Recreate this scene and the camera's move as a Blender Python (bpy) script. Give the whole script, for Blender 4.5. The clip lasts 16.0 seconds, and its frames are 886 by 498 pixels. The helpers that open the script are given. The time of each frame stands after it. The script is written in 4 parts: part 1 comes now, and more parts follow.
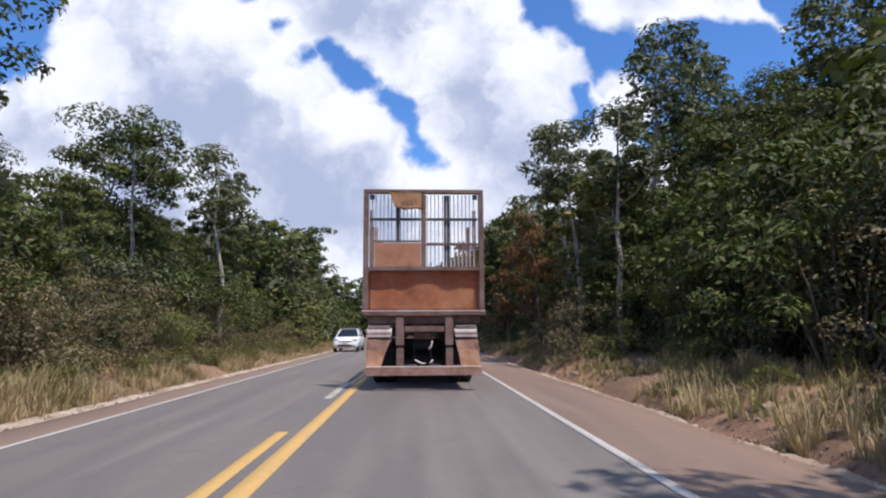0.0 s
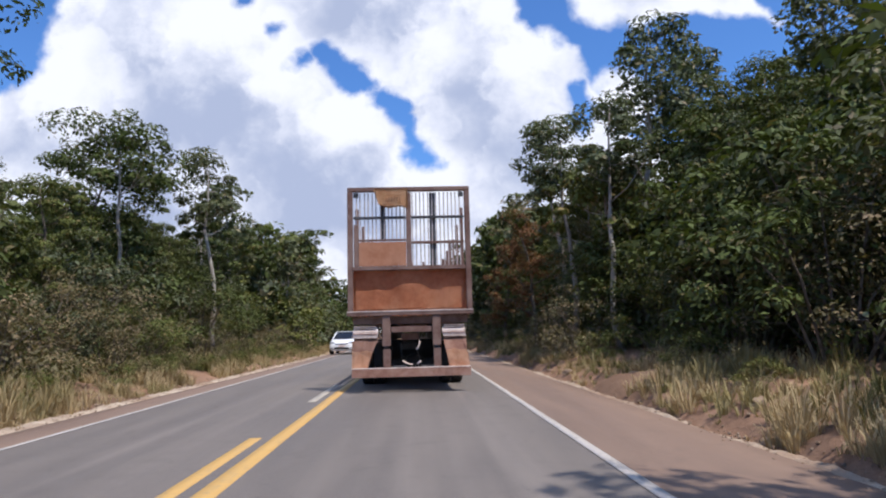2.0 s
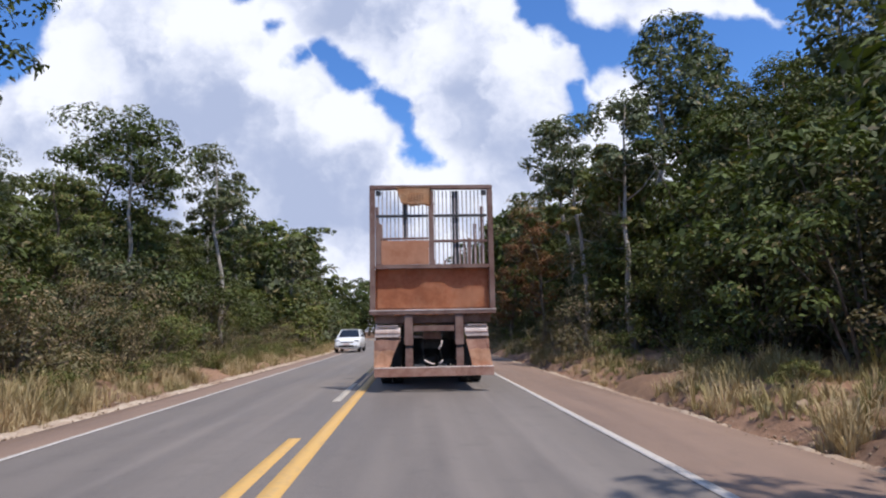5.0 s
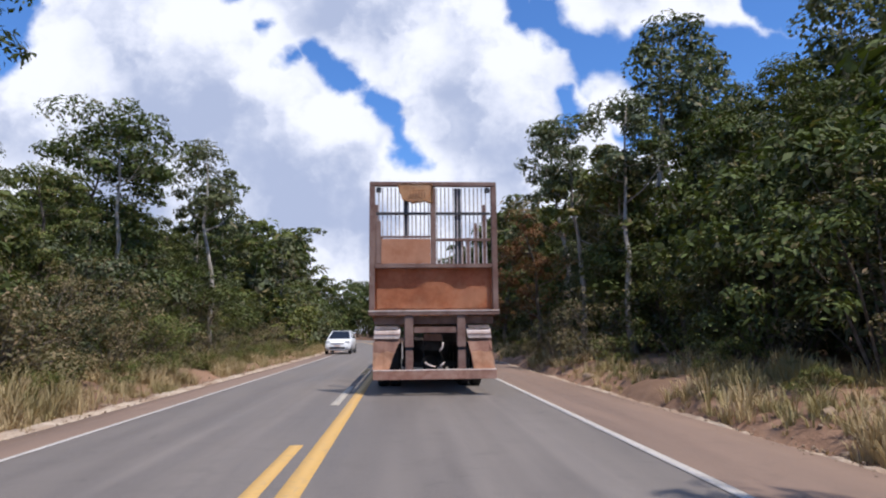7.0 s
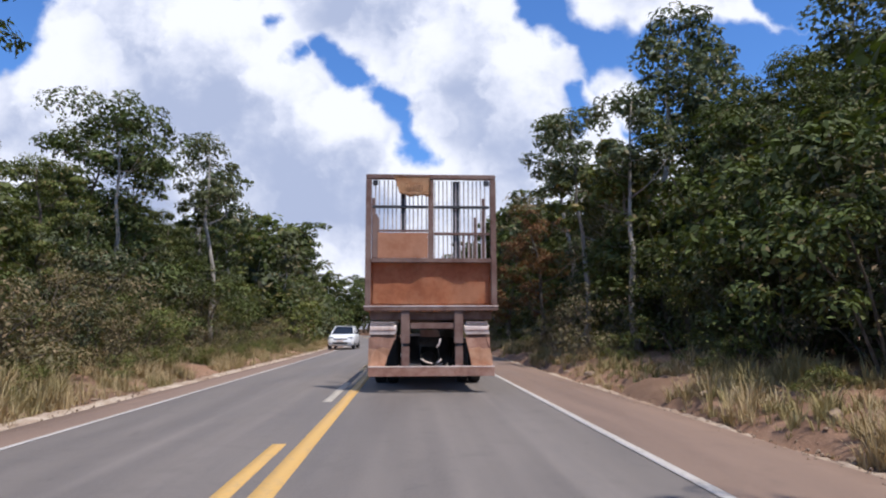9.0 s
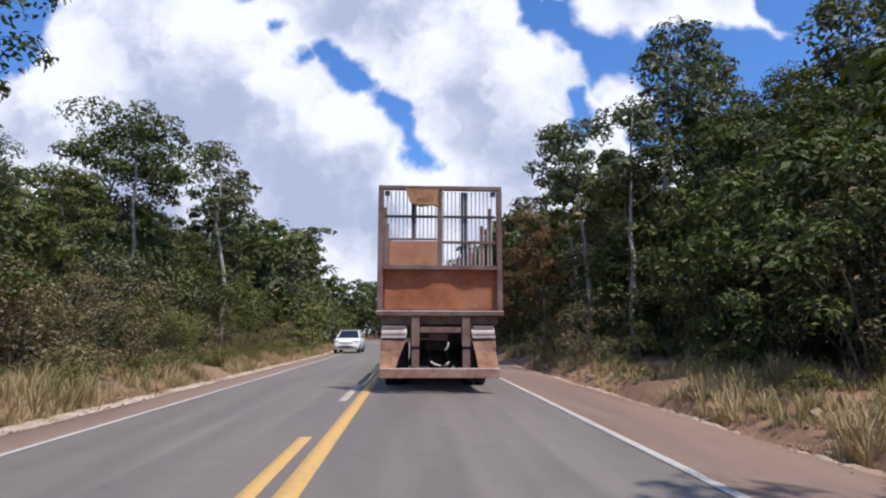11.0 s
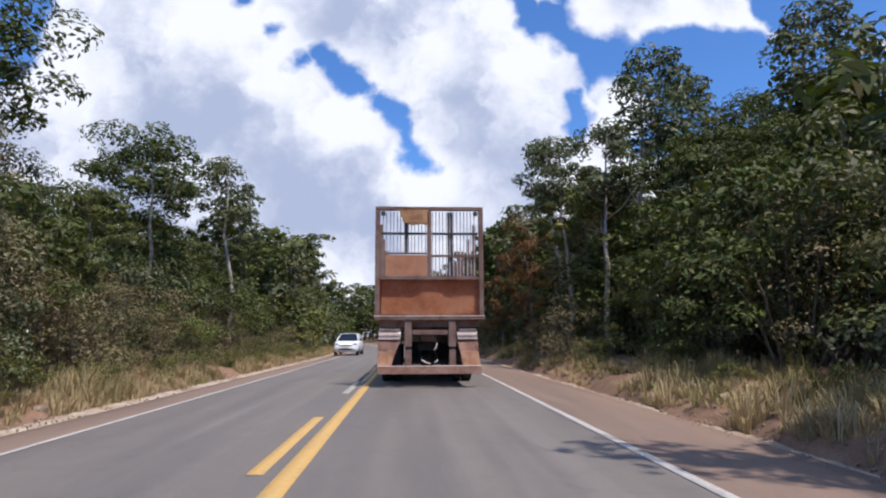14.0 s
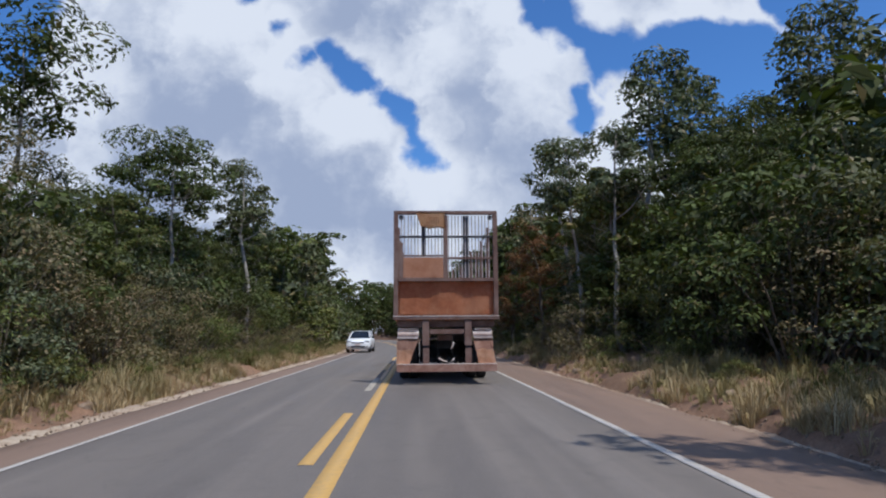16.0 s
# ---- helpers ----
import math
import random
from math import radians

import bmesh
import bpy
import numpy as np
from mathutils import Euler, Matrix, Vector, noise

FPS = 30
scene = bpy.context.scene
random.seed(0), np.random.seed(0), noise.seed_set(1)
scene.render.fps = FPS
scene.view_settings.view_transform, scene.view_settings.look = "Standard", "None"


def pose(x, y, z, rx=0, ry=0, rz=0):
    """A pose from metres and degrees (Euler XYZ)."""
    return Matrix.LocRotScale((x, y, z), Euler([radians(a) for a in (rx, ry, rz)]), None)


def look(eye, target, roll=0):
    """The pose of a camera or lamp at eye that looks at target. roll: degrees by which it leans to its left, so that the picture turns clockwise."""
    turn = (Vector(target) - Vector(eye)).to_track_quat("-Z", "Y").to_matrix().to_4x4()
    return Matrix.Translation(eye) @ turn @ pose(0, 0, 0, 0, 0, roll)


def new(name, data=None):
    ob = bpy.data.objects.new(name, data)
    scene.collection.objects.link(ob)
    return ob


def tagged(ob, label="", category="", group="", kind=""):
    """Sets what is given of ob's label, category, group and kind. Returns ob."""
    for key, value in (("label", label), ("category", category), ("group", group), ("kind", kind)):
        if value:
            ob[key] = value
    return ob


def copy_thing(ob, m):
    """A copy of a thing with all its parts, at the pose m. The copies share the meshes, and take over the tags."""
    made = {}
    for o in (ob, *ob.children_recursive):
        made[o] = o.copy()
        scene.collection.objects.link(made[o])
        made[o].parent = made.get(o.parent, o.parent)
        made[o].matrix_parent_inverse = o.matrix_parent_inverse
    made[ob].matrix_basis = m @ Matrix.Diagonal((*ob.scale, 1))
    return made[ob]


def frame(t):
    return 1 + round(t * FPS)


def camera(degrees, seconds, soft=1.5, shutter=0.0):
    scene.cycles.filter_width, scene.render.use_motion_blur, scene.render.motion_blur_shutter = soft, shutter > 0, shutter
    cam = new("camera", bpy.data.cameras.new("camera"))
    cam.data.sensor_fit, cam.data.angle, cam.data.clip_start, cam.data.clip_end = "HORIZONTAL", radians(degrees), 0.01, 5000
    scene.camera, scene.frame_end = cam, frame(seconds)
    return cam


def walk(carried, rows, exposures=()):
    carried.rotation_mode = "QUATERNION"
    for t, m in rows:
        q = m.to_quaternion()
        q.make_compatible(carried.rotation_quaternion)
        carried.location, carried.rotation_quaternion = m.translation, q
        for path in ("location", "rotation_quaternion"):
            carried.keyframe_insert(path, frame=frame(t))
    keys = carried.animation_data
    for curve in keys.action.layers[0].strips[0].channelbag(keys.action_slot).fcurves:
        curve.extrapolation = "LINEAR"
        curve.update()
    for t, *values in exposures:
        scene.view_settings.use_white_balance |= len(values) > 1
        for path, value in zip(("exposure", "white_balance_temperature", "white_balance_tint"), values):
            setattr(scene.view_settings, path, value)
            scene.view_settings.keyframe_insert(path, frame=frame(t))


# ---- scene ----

# A two-lane highway through woods. x to the right, y ahead along the road, z up; the trailer's rear stands at y = 0.
cam = camera(70.0, 16.0, soft=2.1)
PATH = (
    (0.0, pose(-0.184, -13.720, 1.243, 97.45, 0.28, -2.49)),
    (0.5, pose(-0.145, -13.569, 1.215, 97.64, 0.29, -3.21)),
    (1.0, pose(0.057, -13.514, 1.210, 97.82, 0.39, -2.22)),
    (1.5, pose(0.123, -13.558, 1.213, 97.68, 0.87, -2.13)),
    (2.0, pose(0.125, -13.448, 1.215, 97.52, 1.48, -2.35)),
    (2.5, pose(0.120, -13.281, 1.214, 97.75, 1.33, -1.99)),
    (3.0, pose(-0.021, -13.358, 1.234, 97.55, 0.36, -2.14)),
    (3.5, pose(-0.137, -13.336, 1.221, 97.57, -0.67, -1.90)),
    (4.0, pose(-0.173, -13.444, 1.233, 97.40, 0.90, -1.61)),
    (6.5, pose(-0.748, -12.986, 1.251, 97.41, 0.51, -3.72)),
    (7.0, pose(-0.668, -12.887, 1.235, 97.58, 0.62, -3.73)),
    (7.5, pose(-0.648, -12.752, 1.247, 97.52, -0.21, -3.78)),
    (8.0, pose(-0.564, -12.692, 1.205, 98.02, 0.10, -3.66)),
    (8.5, pose(-0.463, -12.659, 1.224, 97.96, 0.90, -3.12)),
    (9.0, pose(-0.458, -12.621, 1.232, 97.24, 0.19, -3.13)),
    (11.5, pose(-0.641, -13.565, 1.214, 97.71, -0.12, -2.95)),
    (12.0, pose(-0.597, -13.902, 1.230, 97.53, 0.43, -2.95)),
    (12.5, pose(-0.615, -14.265, 1.193, 97.84, 0.59, -3.09)),
    (13.0, pose(-0.618, -14.564, 1.187, 98.03, -0.26, -3.20)),
    (13.5, pose(-0.535, -15.047, 1.193, 97.79, -0.30, -2.71)),
    (14.0, pose(-0.506, -15.286, 1.189, 97.92, 0.22, -3.10)),
    (14.5, pose(-0.477, -15.672, 1.194, 98.26, 0.58, -2.86)),
    (15.0, pose(-0.507, -15.834, 1.204, 98.00, 0.69, -2.35)),
    (15.5, pose(-0.617, -15.891, 1.236, 97.69, 0.16, -1.67)),
    (16.0, pose(-0.769, -15.895, 1.267, 97.57, 0.40, -2.46)),
)
walk(cam, PATH, exposures=((0.0, 0.04, 6440, 12), (14.0, 0.02, 6440, 12), (15.0, -0.14, 6400, 11), (15.5, -0.28, 6250, 9), (16.0, -0.36, 6150, 8)))

# ---- light ----
SUN_DIR = Vector((0.29, -0.39, 1.0)).normalized()
sun_data = bpy.data.lights.new("sun", "SUN")
sun_data.energy, sun_data.angle, sun_data.color = 4.8, radians(0.53), (1.0, 0.945, 0.87)
sun = new("sun", sun_data)
sun.matrix_world = look(SUN_DIR * 50, (0, 0, 0))


class Nodes:
    """Short calls to wire shader nodes."""

    def __init__(self, tree):
        self.tree = tree
        tree.nodes.clear()

    def add(self, kind):
        return self.tree.nodes.new(kind)

    def put(self, value, socket):
        if isinstance(value, bpy.types.NodeSocket):
            self.tree.links.new(value, socket)
        elif value is not None:
            socket.default_value = value

    def math(self, op, a, b=None, c=None, clamp=False):
        n = self.add("ShaderNodeMath")
        n.operation, n.use_clamp = op, clamp
        for i, v in enumerate((a, b, c)):
            self.put(v, n.inputs[i])
        return n.outputs[0]

    def mix(self, fac, a, b, blend="MIX"):
        n = self.add("ShaderNodeMix")
        n.data_type, n.blend_type = "RGBA", blend
        for v, i in ((fac, 0), (a, 6), (b, 7)):
            if isinstance(v, tuple) and len(v) == 3:
                v = (*v, 1.0)
            self.put(v, n.inputs[i])
        return n.outputs[2]

    def noise(self, vec, scale, detail=4.0, rough=0.55, distort=0.0):
        n = self.add("ShaderNodeTexNoise")
        self.put(vec, n.inputs["Vector"])
        n.inputs["Scale"].default_value, n.inputs["Detail"].default_value = scale, detail
        n.inputs["Roughness"].default_value, n.inputs["Distortion"].default_value = rough, distort
        return n.outputs[0]

    def noise_color(self, vec, scale):
        n = self.add("ShaderNodeTexNoise")
        self.put(vec, n.inputs["Vector"])
        n.inputs["Scale"].default_value, n.inputs["Detail"].default_value = scale, 5.0
        return n.outputs["Color"]

    def ramp(self, value, lo, hi, to_lo=0.0, to_hi=1.0):
        n = self.add("ShaderNodeMapRange")
        n.interpolation_type = "SMOOTHSTEP"
        self.put(value, n.inputs[0])
        for i, v in enumerate((lo, hi, to_lo, to_hi)):
            n.inputs[i + 1].default_value = v
        return n.outputs[0]

    def stretch(self, vec, sx, sy, sz):
        n = self.add("ShaderNodeVectorMath")
        n.operation = "MULTIPLY"
        self.put(vec, n.inputs[0])
        n.inputs[1].default_value = (sx, sy, sz)
        return n.outputs[0]

    def coords(self, which="Object"):
        return self.add("ShaderNodeTexCoord").outputs[which]


def make_sky():
    world = bpy.data.worlds.new("sky")
    scene.world = world
    world.use_nodes = True
    n = Nodes(world.node_tree)
    sky = n.add("ShaderNodeTexSky")
    sky.sky_type, sky.sun_disc = "NISHITA", False
    sky.sun_elevation = math.asin(SUN_DIR.z)
    sky.sun_rotation = math.atan2(SUN_DIR.x, SUN_DIR.y)
    way = n.coords("Generated")
    sep = n.add("ShaderNodeSeparateXYZ")
    n.put(way, sep.inputs[0])
    x, y, z = sep.outputs
    depth = n.math("MAXIMUM", y, 0.02)
    flat = n.add("ShaderNodeCombineXYZ")
    n.put(n.math("DIVIDE", x, depth), flat.inputs[0])
    n.put(n.math("DIVIDE", z, depth), flat.inputs[1])
    flat = flat.outputs[0]

    def shifted(vec, color, amount):
        """vec moved by a noise colour that is centred on zero."""
        w = n.add("ShaderNodeVectorMath")
        w.operation = "MULTIPLY_ADD"
        n.put(color, w.inputs[0])
        w.inputs[1].default_value = (amount, amount, 0.0)
        n.put(vec, w.inputs[2])
        c = n.add("ShaderNodeVectorMath")
        c.operation = "SUBTRACT"
        n.put(w.outputs[0], c.inputs[0])
        c.inputs[1].default_value = (amount * 0.5, amount * 0.5, 0.0)
        return c.outputs[0]

    # The edges billow in large lobes and fray in small ones.
    edge = shifted(shifted(flat, n.noise_color(flat, 7.0), 0.05), n.noise_color(flat, 24.0), 0.05)
    part_uv = n.add("ShaderNodeSeparateXYZ")
    n.put(edge, part_uv.inputs[0])
    u, v = part_uv.outputs[0], part_uv.outputs[1]

    def capsule(ax, ay, bx, by, r):
        """Distance to the rim of a stadium round a segment: below 0 inside."""
        dx, dy = bx - ax, by - ay
        ll = max(dx * dx + dy * dy, 1e-6)
        pu, pv = n.math("SUBTRACT", u, ax), n.math("SUBTRACT", v, ay)
        t = n.math("DIVIDE", n.math("ADD", n.math("MULTIPLY", pu, dx), n.math("MULTIPLY", pv, dy)), ll, clamp=True)
        qx = n.math("SUBTRACT", pu, n.math("MULTIPLY", t, dx))
        qy = n.math("SUBTRACT", pv, n.math("MULTIPLY", t, dy))
        dist = n.math("SQRT", n.math("ADD", n.math("MULTIPLY", qx, qx), n.math("MULTIPLY", qy, qy)))
        return n.math("SUBTRACT", dist, r * 1.12 + 0.002)

    def nearest(items):
        out = items[0]
        for it in items[1:]:
            out = n.math("MINIMUM", out, it)
        return out

    def blob(cx, cy, r, gain):
        """A broad soft patch of lighter or greyer cloud."""
        qx, qy = n.math("SUBTRACT", u, cx), n.math("SUBTRACT", v, cy)
        d2 = n.math("ADD", n.math("MULTIPLY", qx, qx), n.math("MULTIPLY", qy, qy))
        return n.math("MULTIPLY", n.math("EXPONENT", n.math("MULTIPLY", d2, -1.0 / (r * r))), gain)

    # Gaps of blue in the cloud bank (two ends and a radius), and the small clouds in the blue beyond its edge.
    gaps = nearest([capsule(*a) for a in (
        (-0.143, 0.464, -0.088, 0.415, 0.018), (-0.184, 0.449, -0.170, 0.454, 0.008), (-0.107, 0.434, -0.069, 0.406, 0.012),
        (-0.046, 0.378, -0.023, 0.364, 0.018), (-0.032, 0.354, -0.013, 0.335, 0.01), (-0.008, 0.33, 0.008, 0.283, 0.01),
        (0.001, 0.292, 0.022, 0.272, 0.011), (-0.221, 0.502, -0.219, 0.502, 0.005), (-0.281, 0.562, -0.273, 0.598, 0.013),
        (-0.638, 0.536, -0.635, 0.459, 0.041), (-0.603, 0.596, -0.624, 0.536, 0.037), (-0.695, 0.457, -0.721, 0.456, 0.055),
        (0.183, 0.635, 0.201, 0.543, 0.017), (0.234, 0.534, 0.311, 0.49, 0.033), (0.344, 0.456, 0.768, 0.446, 0.057),
        (0.274, 0.571, 0.278, 0.525, 0.015), (0.281, 0.395, 0.275, 0.341, 0.013), (0.412, 0.348, 0.861, 0.357, 0.055),
        (0.679, 0.6, 0.995, 0.611, 0.083))])
    small = nearest([capsule(*a) for a in (
        (0.318, 0.557, 0.50, 0.588, 0.034), (0.362, 0.548, 0.367, 0.538, 0.024), (0.228, 0.488, 0.241, 0.471, 0.01),
        (0.346, 0.386, 0.365, 0.372, 0.033))])
    bank = n.math("MAXIMUM", n.ramp(gaps, -0.009, 0.012), n.ramp(small, -0.012, 0.016, 1.0, 0.0))
    wild = n.ramp(n.noise(way, 2.3, 7.0, 0.6, 0.3), 0.54, 0.64)
    inview = n.math("MULTIPLY", n.ramp(y, 0.25, 0.45), n.ramp(z, 0.62, 0.72, 1.0, 0.0))
    cloud = n.math("ADD", n.math("MULTIPLY", bank, inview), n.math("MULTIPLY", wild, n.math("SUBTRACT", 1.0, inview)))
    # Lit heads and rims, greyer bellies, rounded billows.
    tone = n.math("ADD", 0.60, n.ramp(gaps, 0.0, 0.10, 0.30, 0.0))
    for spot in (
        (-0.373, 0.342, 0.12, -0.5), (-0.136, 0.522, 0.083, -0.45), (0.08, 0.361, 0.069, -0.45),
        (-0.172, 0.19, 0.101, -0.6), (-0.451, 0.204, 0.111, -0.5), (0.153, 0.286, 0.055, -0.3),
        (-0.337, 0.506, 0.069, 0.5), (-0.105, 0.362, 0.051, 0.5), (0.218, 0.463, 0.051, 0.5),
        (-0.576, 0.375, 0.074, 0.4), (0.109, 0.56, 0.055, 0.4), (0.001, 0.272, 0.02, 0.9),
        (-0.216, 0.422, 0.055, 0.4)):
        tone = n.math("ADD", tone, blob(*spot))
    puff = n.add("ShaderNodeTexVoronoi")
    puff.feature = "SMOOTH_F1"
    n.put(shifted(edge, n.noise_color(flat, 11.0), 0.10), puff.inputs["Vector"])
    puff.inputs["Scale"].default_value, puff.inputs["Smoothness"].default_value = 9.0, 0.35
    tone = n.math("ADD", tone, n.math("MULTIPLY", n.math("SUBTRACT", 0.40, puff.outputs["Distance"]), 1.0))
    tone = n.math("ADD", tone, n.math("MULTIPLY", n.math("SUBTRACT", n.noise(flat, 6.0, 7.0, 0.6), 0.5), 1.5))
    tone = n.math("ADD", tone, n.math("MULTIPLY", n.math("SUBTRACT", n.noise(flat, 24.0, 6.0, 0.6), 0.5), 0.30))
    tone = n.math("ADD", tone, n.ramp(n.noise(edge, 8.0, 5.0, 0.5), 0.46, 0.55, -0.12, 0.12))
    shade = n.ramp(tone, -0.20, 0.88)
    cloud_col = n.mix(shade, (0.44, 0.515, 0.71), (0.94, 0.98, 1.09))
    sky_col = n.mix(1.0, sky.outputs[0], (0.072, 0.122, 0.190), "MULTIPLY")
    total = n.mix(cloud, sky_col, cloud_col)
    bg = n.add("ShaderNodeBackground")
    n.put(total, bg.inputs[0])
    bg.inputs[1].default_value = 1.0
    out = n.add("ShaderNodeOutputWorld")
    n.put(bg.outputs[0], out.inputs[0])


make_sky()


# ---- materials ----
def material(name, build):
    """A material whose colour, roughness, metal and relief come from build(n, vec)."""
    m = bpy.data.materials.new(name)
    m.use_nodes = True
    n = Nodes(m.node_tree)
    vec = n.coords("Object")
    sets = build(n, vec)
    bsdf = n.add("ShaderNodeBsdfPrincipled")
    col = sets["color"]
    n.put((*col, 1.0) if isinstance(col, tuple) else col, bsdf.inputs["Base Color"])
    n.put(sets.get("rough", 0.8), bsdf.inputs["Roughness"])
    n.put(sets.get("metal", 0.0), bsdf.inputs["Metallic"])
    n.put(sets.get("spec", 0.5), bsdf.inputs["Specular IOR Level"])
    if "bump" in sets:
        b = n.add("ShaderNodeBump")
        b.inputs["Strength"].default_value, b.inputs["Distance"].default_value = sets.get("strength", 0.5), sets.get("deep", 0.01)
        n.put(sets["bump"], b.inputs["Height"])
        n.put(b.outputs[0], bsdf.inputs["Normal"])
    last = bsdf.outputs[0]
    if "thin" in sets:
        tr = n.add("ShaderNodeBsdfTranslucent")
        n.put(sets["thin"], tr.inputs[0])
        mix = n.add("ShaderNodeMixShader")
        mix.inputs[0].default_value = 0.14
        n.put(last, mix.inputs[1])
        n.put(tr.outputs[0], mix.inputs[2])
        last = mix.outputs[0]
    out = n.add("ShaderNodeOutputMaterial")
    n.put(last, out.inputs[0])
    return m


def asphalt_look(base, tint):
    def build(n, vec):
        grain = n.noise(vec, 90.0, 3.0, 0.7)
        patch = n.noise(n.stretch(vec, 1.0, 0.12, 1.0), 0.9, 5.0, 0.6)
        blotch = n.noise(vec, 2.2, 5.0, 0.6, 0.4)
        cracks = n.add("ShaderNodeTexVoronoi")
        cracks.feature = "DISTANCE_TO_EDGE"
        n.put(vec, cracks.inputs["Vector"])
        cracks.inputs["Scale"].default_value = 0.55
        crack = n.math("MULTIPLY", n.ramp(cracks.outputs[0], 0.0, 0.012, 1.0, 0.0), n.ramp(blotch, 0.5, 0.62))
        col = n.mix(n.ramp(grain, 0.3, 0.7), tuple(c * 0.7 for c in base), tuple(c * 1.25 for c in base))
        col = n.mix(n.ramp(patch, 0.38, 0.62, 0.0, 0.75), col, tint)
        col = n.mix(n.ramp(blotch, 0.5, 0.75, 0.0, 0.25), col, tuple(c * 0.6 for c in base))
        tracks = n.noise(n.stretch(vec, 1.15, 0.012, 1.0), 1.3, 3.0, 0.6)
        col = n.mix(n.ramp(tracks, 0.35, 0.65, 0.22, 0.0), col, tuple(c * 0.55 for c in base))
        col = n.mix(n.ramp(tracks, 0.55, 0.75, 0.0, 0.22), col, tuple(c * 1.5 for c in tint))
        col = n.mix(n.math("MULTIPLY", crack, 0.18), col, (0.03, 0.03, 0.03))
        return dict(color=col, rough=n.ramp(patch, 0.3, 0.7, 0.6, 0.85), bump=grain, strength=0.35, deep=0.006, spec=0.4)
    return build


def paint_look(base, worn):
    def build(n, vec):
        wear = n.noise(vec, 14.0, 6.0, 0.7)
        streak = n.noise(n.stretch(vec, 3.0, 0.5, 1.0), 2.0, 4.0, 0.6)
        f = n.ramp(n.math("ADD", n.math("MULTIPLY", wear, 0.6), n.math("MULTIPLY", streak, 0.4)), 0.46, 0.66, 0.0, 0.75)
        return dict(color=n.mix(f, base, worn), rough=0.6, bump=wear, strength=0.2, deep=0.004)
    return build


def soil_look(a, b, c):
    def build(n, vec):
        big, mid, fine = n.noise(vec, 0.35, 5.0, 0.6), n.noise(vec, 2.5, 6.0, 0.65), n.noise(vec, 30.0, 4.0, 0.7)
        col = n.mix(n.ramp(mid, 0.35, 0.65), a, b)
        col = n.mix(n.ramp(big, 0.45, 0.65, 0.0, 0.7), col, c)
        col = n.mix(n.ramp(fine, 0.4, 0.7, 0.0, 0.45), col, tuple(x * 0.5 for x in a))
        return dict(color=col, rough=0.95, bump=n.math("ADD", fine, n.math("MULTIPLY", mid, 2.0)), strength=0.7, deep=0.03, spec=0.2)
    return build


def leaf_look(dark, light, dry, dry_share):
    def build(n, vec):
        rnd = n.add("ShaderNodeNewGeometry").outputs["Random Per Island"]
        who = n.add("ShaderNodeObjectInfo").outputs["Random"]
        col = n.mix(rnd, dark, light)
        patch = n.noise(vec, 0.9, 3.0)
        col = n.mix(n.ramp(patch, 0.45, 0.65, 0.0, 0.7), col, light)
        col = n.mix(n.ramp(patch, 0.28, 0.45, 0.7, 0.0), col, dark)
        col = n.mix(n.math("MULTIPLY", n.ramp(who, 0.2, 1.0), 0.45), col, tuple(0.5 * (a + b) * k for a, b, k in zip(dark, light, (1.28, 1.08, 0.85))))
        col = n.mix(n.ramp(n.math("FRACT", n.math("MULTIPLY", rnd, 7.31)), 1.0 - dry_share, 1.0 - dry_share * 0.6, 0.0, 1.0), col, dry)
        thin = n.mix(1.0, col, (1.5, 1.7, 0.7), "MULTIPLY")
        return dict(color=col, rough=0.58, spec=0.16, thin=thin)
    return build


def bark_look(a, b):
    def build(n, vec):
        f = n.noise(n.stretch(vec, 6.0, 6.0, 1.2), 3.0, 6.0, 0.65)
        return dict(color=n.mix(n.ramp(f, 0.35, 0.68), a, b), rough=0.95, bump=f, strength=0.8, deep=0.03, spec=0.2)
    return build


def grass_look(a, b, c):
    def build(n, vec):
        rnd = n.add("ShaderNodeNewGeometry").outputs["Random Per Island"]
        col = n.mix(rnd, a, b)
        col = n.mix(n.ramp(n.noise(vec, 0.5, 4.0, 0.6), 0.48, 0.6), col, c)
        return dict(color=col, rough=0.8, spec=0.2, thin=n.mix(1.0, col, (1.2, 1.15, 0.8), "MULTIPLY"))
    return build


def rust_look(paint, rust, dust, metal=0.0, run=9.0):
    def build(n, vec):
        big, mid, fine = n.noise(vec, 1.3, 6.0, 0.65), n.noise(vec, 6.0, 6.0, 0.7), n.noise(vec, 45.0, 4.0, 0.7)
        runs = n.noise(n.stretch(vec, run, run, 0.8), 1.0, 5.0, 0.6)
        col = n.mix(n.ramp(mid, 0.4, 0.62), paint, rust)
        col = n.mix(n.ramp(big, 0.42, 0.62, 0.0, 0.8), col, dust)
        col = n.mix(n.ramp(runs, 0.5, 0.72, 0.0, 0.38), col, tuple(x * 0.55 for x in rust))
        col = n.mix(n.ramp(fine, 0.5, 0.75, 0.0, 0.5), col, tuple(x * 0.7 for x in dust))
        return dict(color=col, rough=n.ramp(mid, 0.3, 0.7, 0.65, 0.9), metal=metal, bump=n.math("ADD", fine, mid), strength=0.3, deep=0.006, spec=0.3)
    return build


def plain_look(color, rough, metal=0.0, vary=0.25, scale=8.0):
    def build(n, vec):
        f = n.noise(vec, scale, 5.0, 0.65)
        return dict(color=n.mix(n.ramp(f, 0.3, 0.7), tuple(c * (1 - vary) for c in color), tuple(min(1.0, c * (1 + vary)) for c in color)),
                    rough=rough, metal=metal, bump=f, strength=0.1, deep=0.003)
    return build


